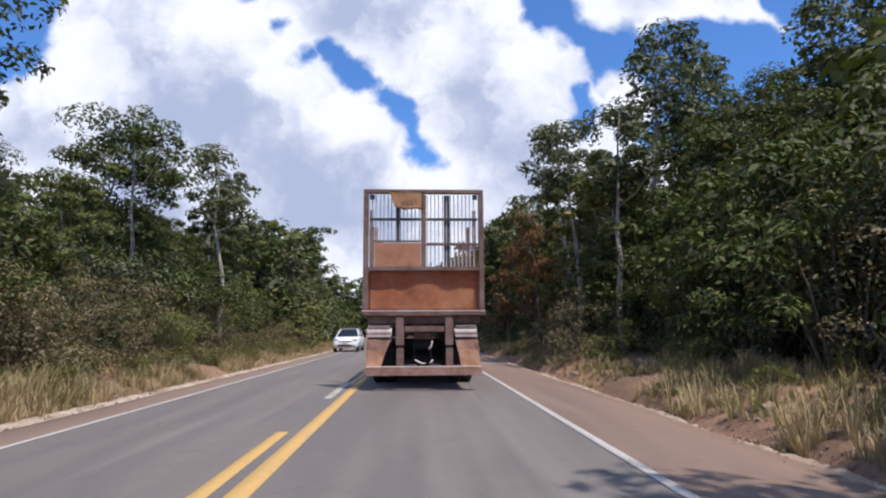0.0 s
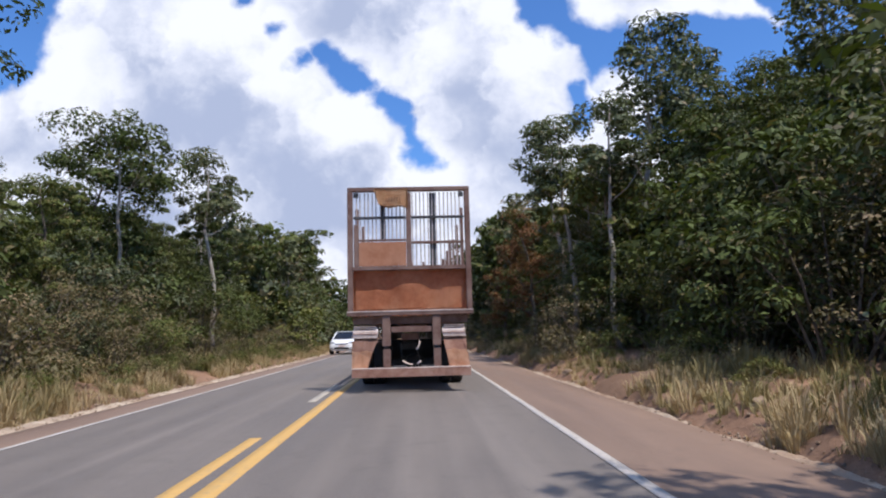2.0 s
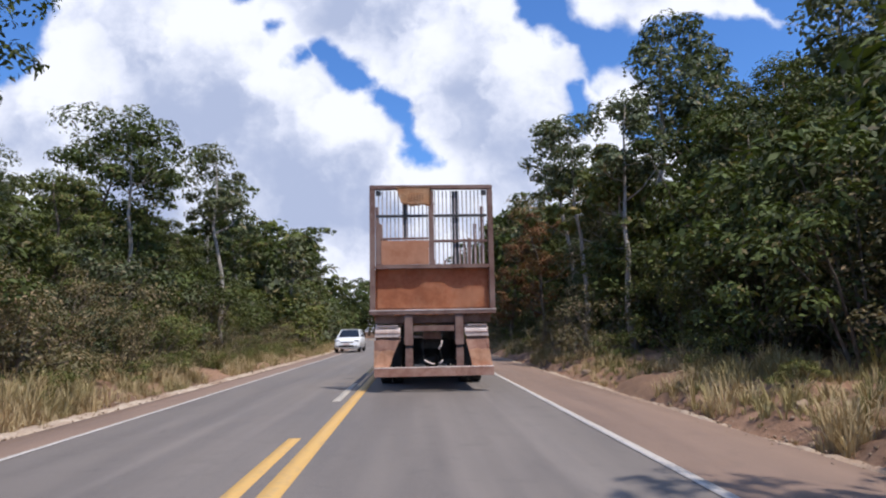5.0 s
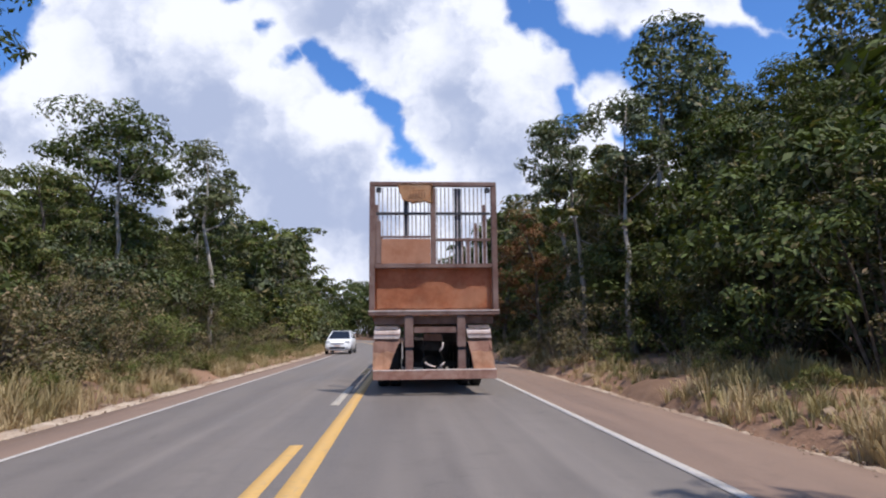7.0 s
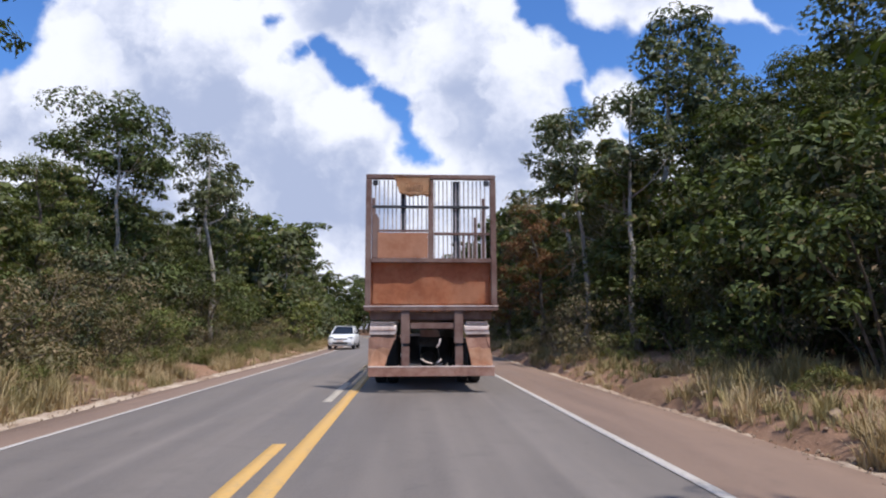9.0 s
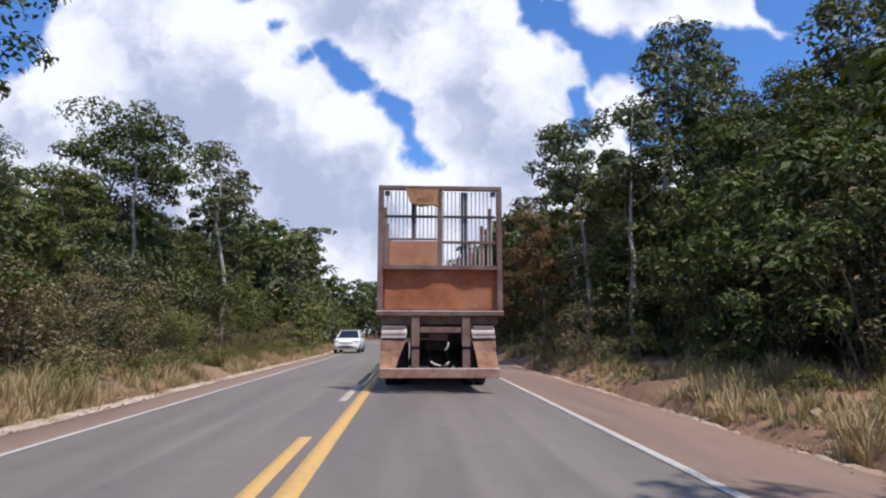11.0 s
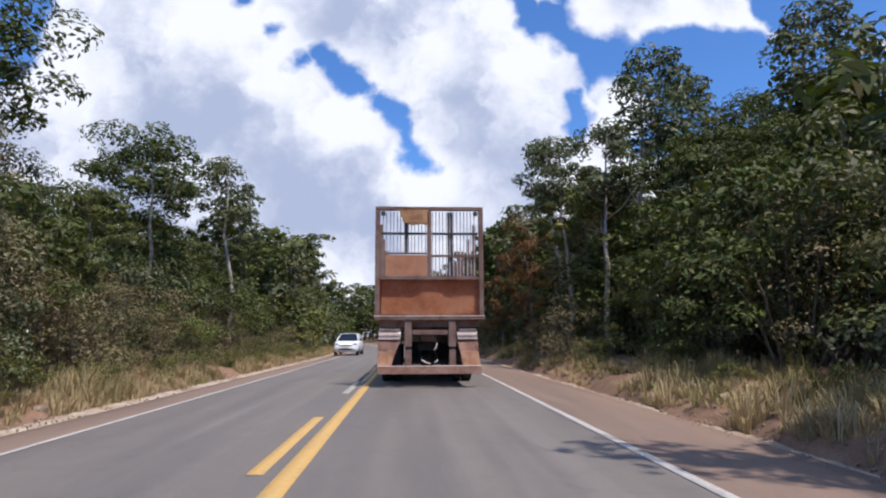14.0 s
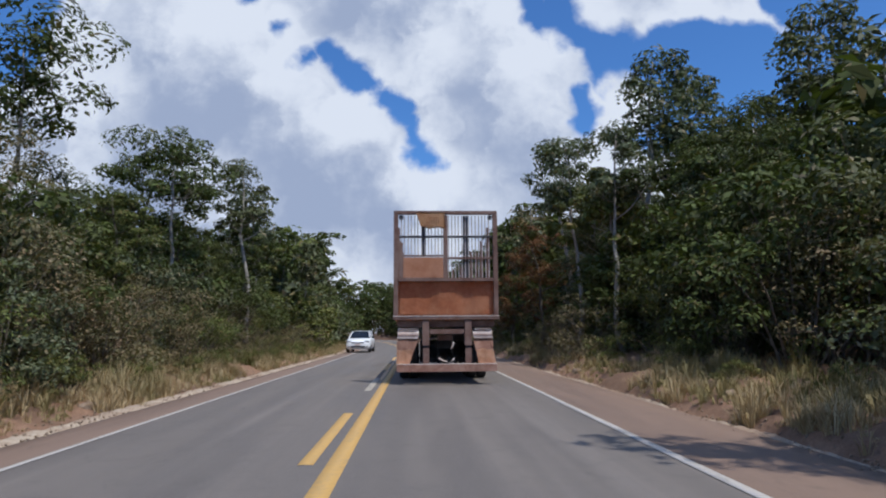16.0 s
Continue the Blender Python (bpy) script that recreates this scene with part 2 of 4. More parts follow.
ASPHALT = material("asphalt", asphalt_look((0.145, 0.125, 0.112), (0.190, 0.162, 0.142)))
SHOULDER = material("shoulder_asphalt", asphalt_look((0.200, 0.134, 0.100), (0.250, 0.166, 0.122)))
YELLOW = material("yellow_paint", paint_look((0.55, 0.325, 0.095), (0.38, 0.255, 0.12)))
WHITE = material("white_paint", paint_look((0.47, 0.43, 0.39), (0.24, 0.22, 0.20)))
OLD_PAINT = material("worn_paint", paint_look((0.42, 0.37, 0.30), (0.20, 0.18, 0.165)))
SOIL = material("soil", soil_look((0.23, 0.130, 0.082), (0.33, 0.200, 0.13), (0.15, 0.092, 0.06)))
SAND = material("sandy_gravel", soil_look((0.40, 0.30, 0.22), (0.56, 0.46, 0.35), (0.27, 0.17, 0.11)))
ROCK = material("rock", soil_look((0.26, 0.185, 0.13), (0.36, 0.27, 0.195), (0.20, 0.135, 0.095)))
LEAF_A = material("leaf_deep_green", leaf_look((0.013, 0.016, 0.006), (0.106, 0.132, 0.040), (0.15, 0.12, 0.055), 0.08))
LEAF_B = material("leaf_olive", leaf_look((0.027, 0.031, 0.010), (0.168, 0.190, 0.055), (0.24, 0.18, 0.08), 0.12))
LEAF_C = material("leaf_grey_green", leaf_look((0.026, 0.031, 0.016), (0.155, 0.176, 0.098), (0.24, 0.20, 0.12), 0.08))
LEAF_DRY = material("leaf_half_dry", leaf_look((0.058, 0.052, 0.026), (0.185, 0.160, 0.085), (0.28, 0.20, 0.12), 0.25))
LEAF_RED = material("leaf_russet", leaf_look((0.09, 0.04, 0.020), (0.22, 0.10, 0.045), (0.10, 0.10, 0.04), 0.25))
BARK = material("bark", bark_look((0.07, 0.055, 0.042), (0.20, 0.165, 0.13)))
BARK_PALE = material("pale_bark", bark_look((0.20, 0.175, 0.15), (0.46, 0.41, 0.35)))
DRY_GRASS = material("dry_grass", grass_look((0.30, 0.215, 0.11), (0.52, 0.41, 0.24), (0.30, 0.25, 0.12)))
GREEN_GRASS = material("green_grass", grass_look((0.09, 0.095, 0.03), (0.20, 0.18, 0.065), (0.28, 0.21, 0.10)))
RUST = material("rusty_paint", rust_look((0.40, 0.165, 0.085), (0.30, 0.115, 0.06), (0.47, 0.235, 0.135)))
RUST_SHEET = material("rusty_sheet", rust_look((0.55, 0.222, 0.112), (0.47, 0.178, 0.088), (0.61, 0.305, 0.175), 0.0, 4.0))
RUST_FRAME = material("dusty_frame", rust_look((0.170, 0.100, 0.081), (0.130, 0.068, 0.054), (0.235, 0.155, 0.128), 0.0, 2.0))
BUMPER = material("dusty_bumper", rust_look((0.31, 0.164, 0.120), (0.235, 0.112, 0.079), (0.39, 0.245, 0.19), 0.0, 2.0))
PANEL = material("brown_panel", rust_look((0.38, 0.170, 0.095), (0.33, 0.140, 0.076), (0.43, 0.210, 0.125), 0.0, 2.0))
UNDERFRAME = material("dusty_underframe", rust_look((0.20, 0.115, 0.085), (0.15, 0.078, 0.056), (0.26, 0.165, 0.125), 0.0, 2.0))
DARK_STEEL = material("dark_steel", plain_look((0.035, 0.033, 0.035), 0.6, 0.0))
WIRE = material("wire_steel", plain_look((0.46, 0.40, 0.39), 0.55, 0.0))
GREY_PLASTIC = material("dusty_grey_plastic", rust_look((0.64, 0.53, 0.48), (0.52, 0.39, 0.33), (0.72, 0.61, 0.55)))
TAN_FLAP = material("tan_rubber_flap", rust_look((0.54, 0.29, 0.175), (0.46, 0.225, 0.13), (0.61, 0.375, 0.245)))
FLAP = material("dusty_rubber_flap", rust_look((0.36, 0.188, 0.132), (0.28, 0.130, 0.090), (0.44, 0.265, 0.19)))
TYRE = material("tyre_rubber", plain_look((0.022, 0.021, 0.020), 0.85))
RIM = material("wheel_rim", plain_look((0.30, 0.26, 0.23), 0.5, 0.4))
BOARD = material("sign_board", rust_look((0.58, 0.33, 0.17), (0.50, 0.265, 0.13), (0.66, 0.43, 0.26), 0.0, 3.0))
INK = material("faded_ink", plain_look((0.42, 0.21, 0.10), 0.8))
CAR_WHITE = material("white_car_paint", plain_look((0.80, 0.80, 0.80), 0.25, 0.0, 0.03))
CAR_GLASS = material("dark_car_glass", plain_look((0.015, 0.017, 0.02), 0.06, 0.0, 0.05))
CAR_BLACK = material("black_trim", plain_look((0.02, 0.02, 0.02), 0.5))
LENS = material("headlight_lens", plain_look((0.45, 0.47, 0.50), 0.12, 0.2))
ALLOY = material("alloy", plain_look((0.55, 0.55, 0.56), 0.3, 0.8))


# ---- mesh helpers ----
def part(name, bm, mat, parent=None, label="", smooth=False):
    me = bpy.data.meshes.new(name)
    bm.normal_update()
    bm.to_mesh(me)
    bm.free()
    me.materials.append(mat)
    if smooth:
        me.polygons.foreach_set("use_smooth", [True] * len(me.polygons))
    ob = new(name, me)
    if parent is not None:
        ob.parent = parent
    return tagged(ob, label)


def raw_mesh(name, verts, faces, mat, parent=None, label="", smooth=False):
    me = bpy.data.meshes.new(name)
    me.from_pydata(verts, [], faces)
    me.materials.append(mat)
    if smooth:
        me.polygons.foreach_set("use_smooth", [True] * len(me.polygons))
    me.update()
    ob = new(name, me)
    if parent is not None:
        ob.parent = parent
    return tagged(ob, label)


def fast_mesh(name, v, f, mat, parent):
    me = bpy.data.meshes.new(name)
    me.vertices.add(len(v))
    me.vertices.foreach_set("co", np.asarray(v, dtype=np.float32).ravel())
    me.loops.add(f.size)
    me.loops.foreach_set("vertex_index", f.ravel().astype(np.int32))
    me.polygons.add(len(f))
    me.polygons.foreach_set("loop_start", np.arange(0, f.size, f.shape[1], dtype=np.int32))
    me.materials.append(mat)
    me.update(calc_edges=True)
    ob = new(name, me)
    if parent is not None:
        ob.parent = parent
    return ob


def box(bm, x0, x1, y0, y1, z0, z1, bevel=0.0):
    m = Matrix.Translation(((x0 + x1) / 2, (y0 + y1) / 2, (z0 + z1) / 2)) @ Matrix.Diagonal((abs(x1 - x0), abs(y1 - y0), abs(z1 - z0), 1))
    made = bmesh.ops.create_cube(bm, size=1.0, matrix=m)["verts"]
    if bevel:
        edges = {e for v in made for e in v.link_edges}
        bmesh.ops.bevel(bm, geom=list(edges), offset=bevel, segments=2, affect="EDGES")
    return bm


def block(name, x0, x1, y0, y1, z0, z1, mat, parent=None, label="", bevel=0.008):
    return part(name, box(bmesh.new(), x0, x1, y0, y1, z0, z1, bevel), mat, parent, label)


def tube_data(points, radii, sides=6):
    """Verts and faces of a tapered tube along points."""
    verts, faces = [], []
    for i, p in enumerate(points):
        a, b = points[max(i - 1, 0)], points[min(i + 1, len(points) - 1)]
        d = (b - a).normalized() if (b - a).length > 1e-6 else Vector((0, 0, 1))
        side = d.cross(Vector((0.31, 0.95, 0.05))).normalized()
        up = side.cross(d)
        for k in range(sides):
            ang = 2 * math.pi * k / sides
            verts.append(p + (side * math.cos(ang) + up * math.sin(ang)) * radii[i])
    for i in range(len(points) - 1):
        for k in range(sides):
            a, b = i * sides + k, i * sides + (k + 1) % sides
            faces.append((a, b, b + sides, a + sides))
    faces.append(tuple(range(sides))[::-1])
    faces.append(tuple((len(points) - 1) * sides + k for k in range(sides)))
    return verts, faces


def joined(pieces):
    verts, faces = [], []
    for v, f in pieces:
        off = len(verts)
        verts.extend(v)
        faces.extend([tuple(i + off for i in q) for q in f])
    return verts, faces


def bend(y):
    """How far the road has swung to the left at y."""
    return -0.0011 * max(0.0, y - 18.0) ** 2


# ---- ground and road ----
RIGHT_LINE, MID_RIGHT, MID_LEFT, LEFT_LINE = 1.90, -1.54, -1.84, -4.73
RIGHT_EDGE, LEFT_EDGE = 3.62, -5.70


def strip(name, xs_z, y0, y1, step, mat, label, category, lumpy=0.0, kind="structure"):
    """A ribbon that follows the road: xs_z are (x, z) across it, from left to right."""
    ys = np.arange(y0, y1 + step * 0.5, step)
    verts, faces = [], []
    for y in ys:
        for x, z in xs_z:
            dz = lumpy * noise.fractal(Vector((x * 1.7, y * 1.1, 3.0)), 1.0, 2.0, 4) if lumpy else 0.0
            dx = 2.0 * lumpy * noise.noise(Vector((y * 0.7, x, 9.0))) if lumpy else 0.0
            verts.append((x + dx + bend(y), y, z + dz))
    w = len(xs_z)
    for i in range(len(ys) - 1):
        for k in range(w - 1):
            a = i * w + k
            faces.append((a, a + 1, a + 1 + w, a + w))
    ob = raw_mesh(name, verts, faces, mat, smooth=True)
    return tagged(ob, label, category, kind=kind)


def ground_height(x, y):
    """Height of the land: an eroded step and a low bank beyond each shoulder, rolling further out."""
    s = x - bend(y)
    fray = 0.28 * noise.noise(Vector((y * 0.55, 1.0, 4.0))) + 0.12 * noise.noise(Vector((y * 2.1, 7.0, 4.0)))
    right = max(0.0, s - RIGHT_EDGE - 0.22 - max(-0.1, fray))
    left = max(0.0, LEFT_EDGE - 0.9 - s + fray)
    bank = 0.15 * (1 - math.exp(-right / 0.12)) + 0.62 * (1 - math.exp(-right / 2.2))
    bank += 0.10 * (1 - math.exp(-left / 0.2)) + 0.40 * (1 - math.exp(-left / 1.8))
    out = max(right, left)
    rough = 0.15 * min(1.0, out * 0.6) * noise.fractal(Vector((x * 0.8, y * 0.8, 0.0)), 1.0, 2.0, 4)
    crumb = 0.055 * min(1.0, out * 5.0) * noise.fractal(Vector((x * 3.4, y * 3.4, 5.0)), 0.8, 2.0, 3)
    far = 0.02 * max(0.0, abs(s) - 30.0)
    return -0.10 + bank + rough + crumb + min(far, 6.0)


def make_ground():
    xs = np.concatenate([[-1500, -500, -200, -100, -60, -40], np.arange(-30, -12, 2.0), np.arange(-12, -9.0, 0.4), np.arange(-9.0, -5.5, 0.18), [-4, -1, 2], np.arange(3.3, 6.0, 0.10), np.arange(6.0, 9.0, 0.3), np.arange(9, 30, 2.0), [40, 60, 100, 200, 500, 1500]])
    ys = np.concatenate([[-800, -200, -80, -40], np.arange(-24, -11, 0.5), np.arange(-11, 22, 0.16), np.arange(22, 60, 0.6), np.arange(60, 140, 3.0), [150, 180, 220, 300, 500, 900, 1800]])
    verts = [(float(x + bend(min(y, 140.0)) * (abs(x) < 50)), float(y), ground_height(x + bend(min(y, 140.0)), min(float(y), 140.0))) for y in ys for x in xs]
    w = len(xs)
    faces = [(i * w + k, i * w + k + 1, (i + 1) * w + k + 1, (i + 1) * w + k) for i in range(len(ys) - 1) for k in range(w - 1)]
    ob = raw_mesh("ground", verts, faces, SOIL, smooth=True)
    tagged(ob, "reddish brown bare soil with low eroded roadside banks", "ground", kind="structure")


make_ground()
strip("road", [(LEFT_LINE - 0.06, -0.012), (LEFT_LINE + 1.5, 0.0), (MID_LEFT, 0.008), (0.1, 0.004), (RIGHT_LINE + 0.075, -0.012)], -60, 140, 2.0, ASPHALT,
      "worn grey asphalt of a two-lane highway", "road")
strip("shoulder", [(RIGHT_LINE + 0.075, -0.012), (RIGHT_EDGE - 0.6, -0.03), (RIGHT_EDGE, -0.05), (RIGHT_EDGE + 0.05, -0.16)], -60, 140, 1.0, SHOULDER,
      "reddish brown paved shoulder beside the lane", "road shoulder")
strip("shoulder", [(LEFT_EDGE - 0.05, -0.16), (LEFT_EDGE, -0.05), (LEFT_EDGE + 0.4, -0.03), (LEFT_LINE - 0.06, -0.012)], -60, 140, 1.0, SHOULDER,
      "narrow reddish brown paved shoulder", "road shoulder")


def line(name, x, width, y0, y1, mat, label, step=2.0):
    z = 0.0125 if x < -1 and x > -3 else 0.004
    strip(name, [(x - width / 2, z - 0.008), (x - width / 2 + 0.004, z), (x + width / 2 - 0.004, z), (x + width / 2, z - 0.008)], y0, y1, step, mat, label, "road marking")


line("edge_line", RIGHT_LINE, 0.108, -60, 140, WHITE, "solid white edge line along the shoulder")
line("edge_line", LEFT_LINE, 0.066, -60, 140, WHITE, "thin white edge line on the far lane")
line("centre_line", MID_RIGHT, 0.195, -60, 140, YELLOW, "solid yellow centre line, slightly worn")
for k in range(25):
    y0 = -57.5 + 8.0 * k
    if k == 7:
        line("centre_dash", MID_LEFT, 0.155, y0, y0 + 4.0, OLD_PAINT, "pale worn dash beside the centre line", 0.4)
    else:
        line("centre_dash", MID_LEFT, 0.155, y0, y0 + 4.0, YELLOW, "worn yellow dash beside the centre line", 0.4)


def verge_ridge(x, label, wide, count, seed):
    """The pale broken edge where the paving gives way to sand, with crumbs of asphalt and gravel on it."""
    ys = np.arange(-40, 110, 0.11)
    verts, faces, w = [], [], 7
    for y in ys:
        big = noise.noise(Vector((y * 0.45, seed, 0.0)))
        jag = noise.fractal(Vector((y * 2.3, seed, 3.0)), 0.8, 2.0, 4)
        half = wide * (0.20 + 0.10 * big + 0.07 * jag)
        mid = x + wide * (0.10 * big + 0.05 * noise.noise(Vector((y * 3.0, seed, 8.0))))
        for k in range(w):
            f = k / (w - 1) * 2 - 1
            lump = 0.035 * noise.fractal(Vector((y * 4.0, f * 2.0, seed)), 0.8, 2.0, 3)
            verts.append((mid + f * half + bend(y), y, -0.05 - 0.09 * f * f * f * f + (lump if abs(f) < 0.9 else 0.0) + 0.03 * big))
    for i in range(len(ys) - 1):
        for k in range(w - 1):
            faces.append((i * w + k, i * w + k + 1, (i + 1) * w + k + 1, (i + 1) * w + k))
    tagged(raw_mesh("verge_edge", verts, faces, SAND, smooth=True), label, "verge", kind="structure")
    rng = np.random.default_rng(seed)
    cube = np.array([(-1, -1, -1), (1, -1, -1), (1, 1, -1), (-1, 1, -1), (-1, -1, 1), (1, -1, 1), (1, 1, 1), (-1, 1, 1)], float)
    quads = np.array([(0, 3, 2, 1), (4, 5, 6, 7), (0, 1, 5, 4), (1, 2, 6, 5), (2, 3, 7, 6), (3, 0, 4, 7)])
    v, f = [], []
    for k in range(count):
        y = -11 + 60 * rng.random() ** 1.7
        px = x + rng.normal() * wide * 0.30
        r = 0.005 + 0.011 * rng.random() ** 3
        z = max(-0.055, ground_height(px + bend(y), y)) + r * 0.3
        if RIGHT_LINE + 0.3 > px > LEFT_LINE - 0.3:
            continue
        turn = np.array(Euler(rng.random(3) * 6.28).to_matrix())
        v.append((cube * (0.75 + 0.5 * rng.random((8, 3))) * r) @ turn.T + np.array((px + bend(y), y, z)))
        f.append(quads + 8 * len(f))
    tagged(fast_mesh("gravel", np.concatenate(v), np.concatenate(f), ROCK, None), "loose brownish gravel crumbs along the paving's edge", "gravel", kind="stuff")


verge_ridge(LEFT_EDGE - 0.28, "pale sandy crumbled edge of the verge", 1.1, 1800, 31)
verge_ridge(RIGHT_EDGE + 0.06, "thin sandy crumbled edge of the bank", 0.58, 1500, 32)


# ---- trailer ----
def wheel(parent, x, y, r, w, tyre_mat, rim_mat, name="wheel"):
    def lathe(profile, sides=28):
        verts, faces = [], []
        for px, pr in profile:
            for k in range(sides):
                a = 2 * math.pi * k / sides
                verts.append((px, pr * math.cos(a), pr * math.sin(a)))
        for i in range(len(profile) - 1):
            for k in range(sides):
                a, b = i * sides + k, i * sides + (k + 1) % sides
                faces.append((a, b, b + sides, a + sides))
        return verts, faces
    h = w / 2
    tyre = raw_mesh("tyre", *lathe([(-h * 0.8, r * 0.58), (-h, r * 0.7), (-h, r * 0.9), (-h * 0.8, r * 0.98), (-h * 0.3, r), (0, r * 0.985), (h * 0.3, r), (h * 0.8, r * 0.98), (h, r * 0.9), (h, r * 0.7), (h * 0.8, r * 0.58)]), tyre_mat, parent, smooth=True)
    tyre.location = (x, y, r)
    rim = raw_mesh("rim", *lathe([(-h * 0.8, r * 0.59), (-h * 0.5, r * 0.5), (-h * 0.45, r * 0.2), (-h * 0.6, 0.001), (h * 0.6, 0.001), (h * 0.45, r * 0.2), (h * 0.5, r * 0.5), (h * 0.8, r * 0.59)]), rim_mat, tyre, smooth=True)
    return tyre


def make_trailer():
    t = new("cargo_trailer")
    tagged(t, "rusty orange cage-sided cargo trailer standing on the lane", "truck trailer")
    L = 12.2
    # Rear frame.
    for sx in (-1, 1):
        block("corner_post", sx * 1.205, sx * 1.32, -0.005, 0.12, 1.705, 4.275, RUST_FRAME, t, "dusty brown steel corner post", 0.012)
    block("top_rail", -1.32, 1.32, 0.0, 0.12, 4.278, 4.37, RUST_FRAME, t, "dusty brown steel top rail", 0.012)
    block("middle_rail", -1.203, 1.203, -0.015, 0.07, 2.56, 2.65, RUST_FRAME, t, "dusty brown steel rail", 0.012)
    rail = block("bottom_rail", -1.335, 1.335, -0.03, 0.14, 1.60, 1.685, RUST_FRAME, t, "dusty brown bottom rail with a pale upper edge", 0.012)
    # The lip's pale colour stands for the sun's highlight along the rail.
    block("rail_lip", -1.335, 1.335, -0.04, 0.10, 1.678, 1.703, GREY_PLASTIC, rail, "steel lip coloured pale as the sunlit rail edge", 0.004)
    for sx in (-1, 1):
        block("cheek", sx * 1.205, sx * 1.23, 0.122, 0.20, 1.705, 2.56, RUST_SHEET, t, "", 0.003)
        block("corner_bracket", sx * 1.08, sx * 1.187, 0.03, 0.09, 4.15, 4.255, DARK_STEEL, t, "", 0.01)
    # Dented tailgate sheet, set back in its frame.
    bm = bmesh.new()
    nx, nz = 48, 18
    grid = []
    for j in range(nz + 1):
        row = []
        for i in range(nx + 1):
            x, z = -1.203 + 2.406 * i / nx, 1.704 + 0.895 * j / nz
            bulge = 0.060 * math.exp(-((x - 0.02) / 0.36) ** 4) + 0.020 * math.exp(-((x + 0.72) / 0.16) ** 2) + 0.028 * math.exp(-((x - 0.88) / 0.22) ** 4) + 0.012 * math.exp(-((x + 1.1) / 0.12) ** 2)
            bulge += 0.005 * noise.noise(Vector((x * 5, z * 3, 1.0)))
            row.append(bm.verts.new((x, 0.160 - bulge, z)))
        grid.append(row)
    for j in range(nz):
        for i in range(nx):
            bm.faces.new((grid[j][i], grid[j][i + 1], grid[j + 1][i + 1], grid[j + 1][i]))
    bmesh.ops.solidify(bm, geom=bm.faces[:], thickness=-0.006)
    part("tailgate", bm, RUST_SHEET, t, "dented rusty orange sheet-metal tailgate", smooth=True)
    # Two plates added to keep sunlight out of the slits round the tailgate.
    block("gate_shelf", -1.2, 1.2, 0.075, 0.30, 2.605, 2.64, RUST_FRAME, t, "", 0.004)
    block("gate_sill", -1.2, 1.2, 0.102, 0.30, 1.66, 1.70, RUST_FRAME, t, "", 0.004)
    # Upper gate of thin upright bars.
    block("centre_post", -0.06, 0.05, 0.01, 0.10, 2.653, 4.255, RUST_FRAME, t, "", 0.01)
    for z in (3.15, 3.70):
        for a, b in ((-1.188, -0.063), (0.053, 1.188)):
            if z < 3.2 and a < -1:
                block("gate_rail", a, b, 0.03, 0.075, z + 0.045, z + 0.085, RUST_FRAME, t, "", 0.006)
            else:
                block("gate_rail", a, b, 0.03, 0.075, z - 0.025, z + 0.03, DARK_STEEL if z > 3.2 else RUST_FRAME, t, "", 0.006)
    x = -1.13
    while x < 1.15:
        if not -0.08 < x < 0.07:
            bm = bmesh.new()
            bmesh.ops.create_cone(bm, cap_ends=True, segments=6, radius1=0.0135, radius2=0.0135, depth=1.60, matrix=Matrix.Translation((x + 0.006 * math.sin(x * 37), 0.086, 3.455)) @ Matrix.Rotation(0.006 * math.sin(x * 91), 4, "Y"))
            part("bar", bm, WIRE, t)
        x += 0.086
    for a, b, z0 in ((-0.60, -0.505, 3.2), (0.45, 0.575, 2.655)):
        block("stiffener", a, b, 0.10, 0.16, z0, 4.255, DARK_STEEL, t, "dark steel upright", 0.01)
    block("gate_panel", -1.075, -0.065, 0.015, 0.028, 2.655, 3.17, PANEL, t, "brown rusty sheet-metal panel", 0.004)
    block("gate_stile", -1.187, -1.085, 0.02, 0.09, 2.655, 3.55, RUST_FRAME, t, "", 0.01)
    # Ragged board hung from the top rail.
    bm = bmesh.new()
    rows = []
    for j in range(9):
        f = j / 8
        row = []
        for i in range(15):
            g = i / 14
            z_low = 3.91 + 0.05 * noise.noise(Vector((g * 6, 2.0, 0.0))) + (0.10 * max(0.0, 0.25 - g) / 0.25) + 0.05 * max(0.0, g - 0.8)
            x = -0.755 + 0.74 * g + (0.10 * f if g < 0.01 else 0.06 * f * (1 - g))
            z = 4.325 + (z_low - 4.325) * f
            row.append(bm.verts.new((x, -0.022 - 0.03 * f * f - 0.012 * math.sin(g * 9 + f * 2), z)))
        rows.append(row)
    for j in range(8):
        for i in range(14):
            bm.faces.new((rows[j][i], rows[j + 1][i], rows[j + 1][i + 1], rows[j][i + 1]))
    bmesh.ops.solidify(bm, geom=bm.faces[:], thickness=0.006)
    board = part("hanging_board", bm, BOARD, t, "weathered orange board with faded writing", smooth=True)
    for k, (x0, x1, z0, z1) in enumerate(((-0.49, -0.47, 3.98, 4.10), (-0.43, -0.41, 3.98, 4.11), (-0.37, -0.35, 3.98, 4.10), (-0.31, -0.285, 3.98, 4.11), (-0.25, -0.23, 3.97, 4.09), (-0.19, -0.17, 3.98, 4.08), (-0.47, -0.18, 4.12, 4.135), (-0.56, -0.30, 3.90, 3.93))):
        block("writing_bar", x0, x1, -0.064, -0.052, z0 + 0.05, z1 + 0.05, INK, board, "", 0.0)
    # Floor, sides and front.
    block("floor", -1.25, 1.25, 0.33, L, 1.50, 1.60, RUST, t, "", 0.01)
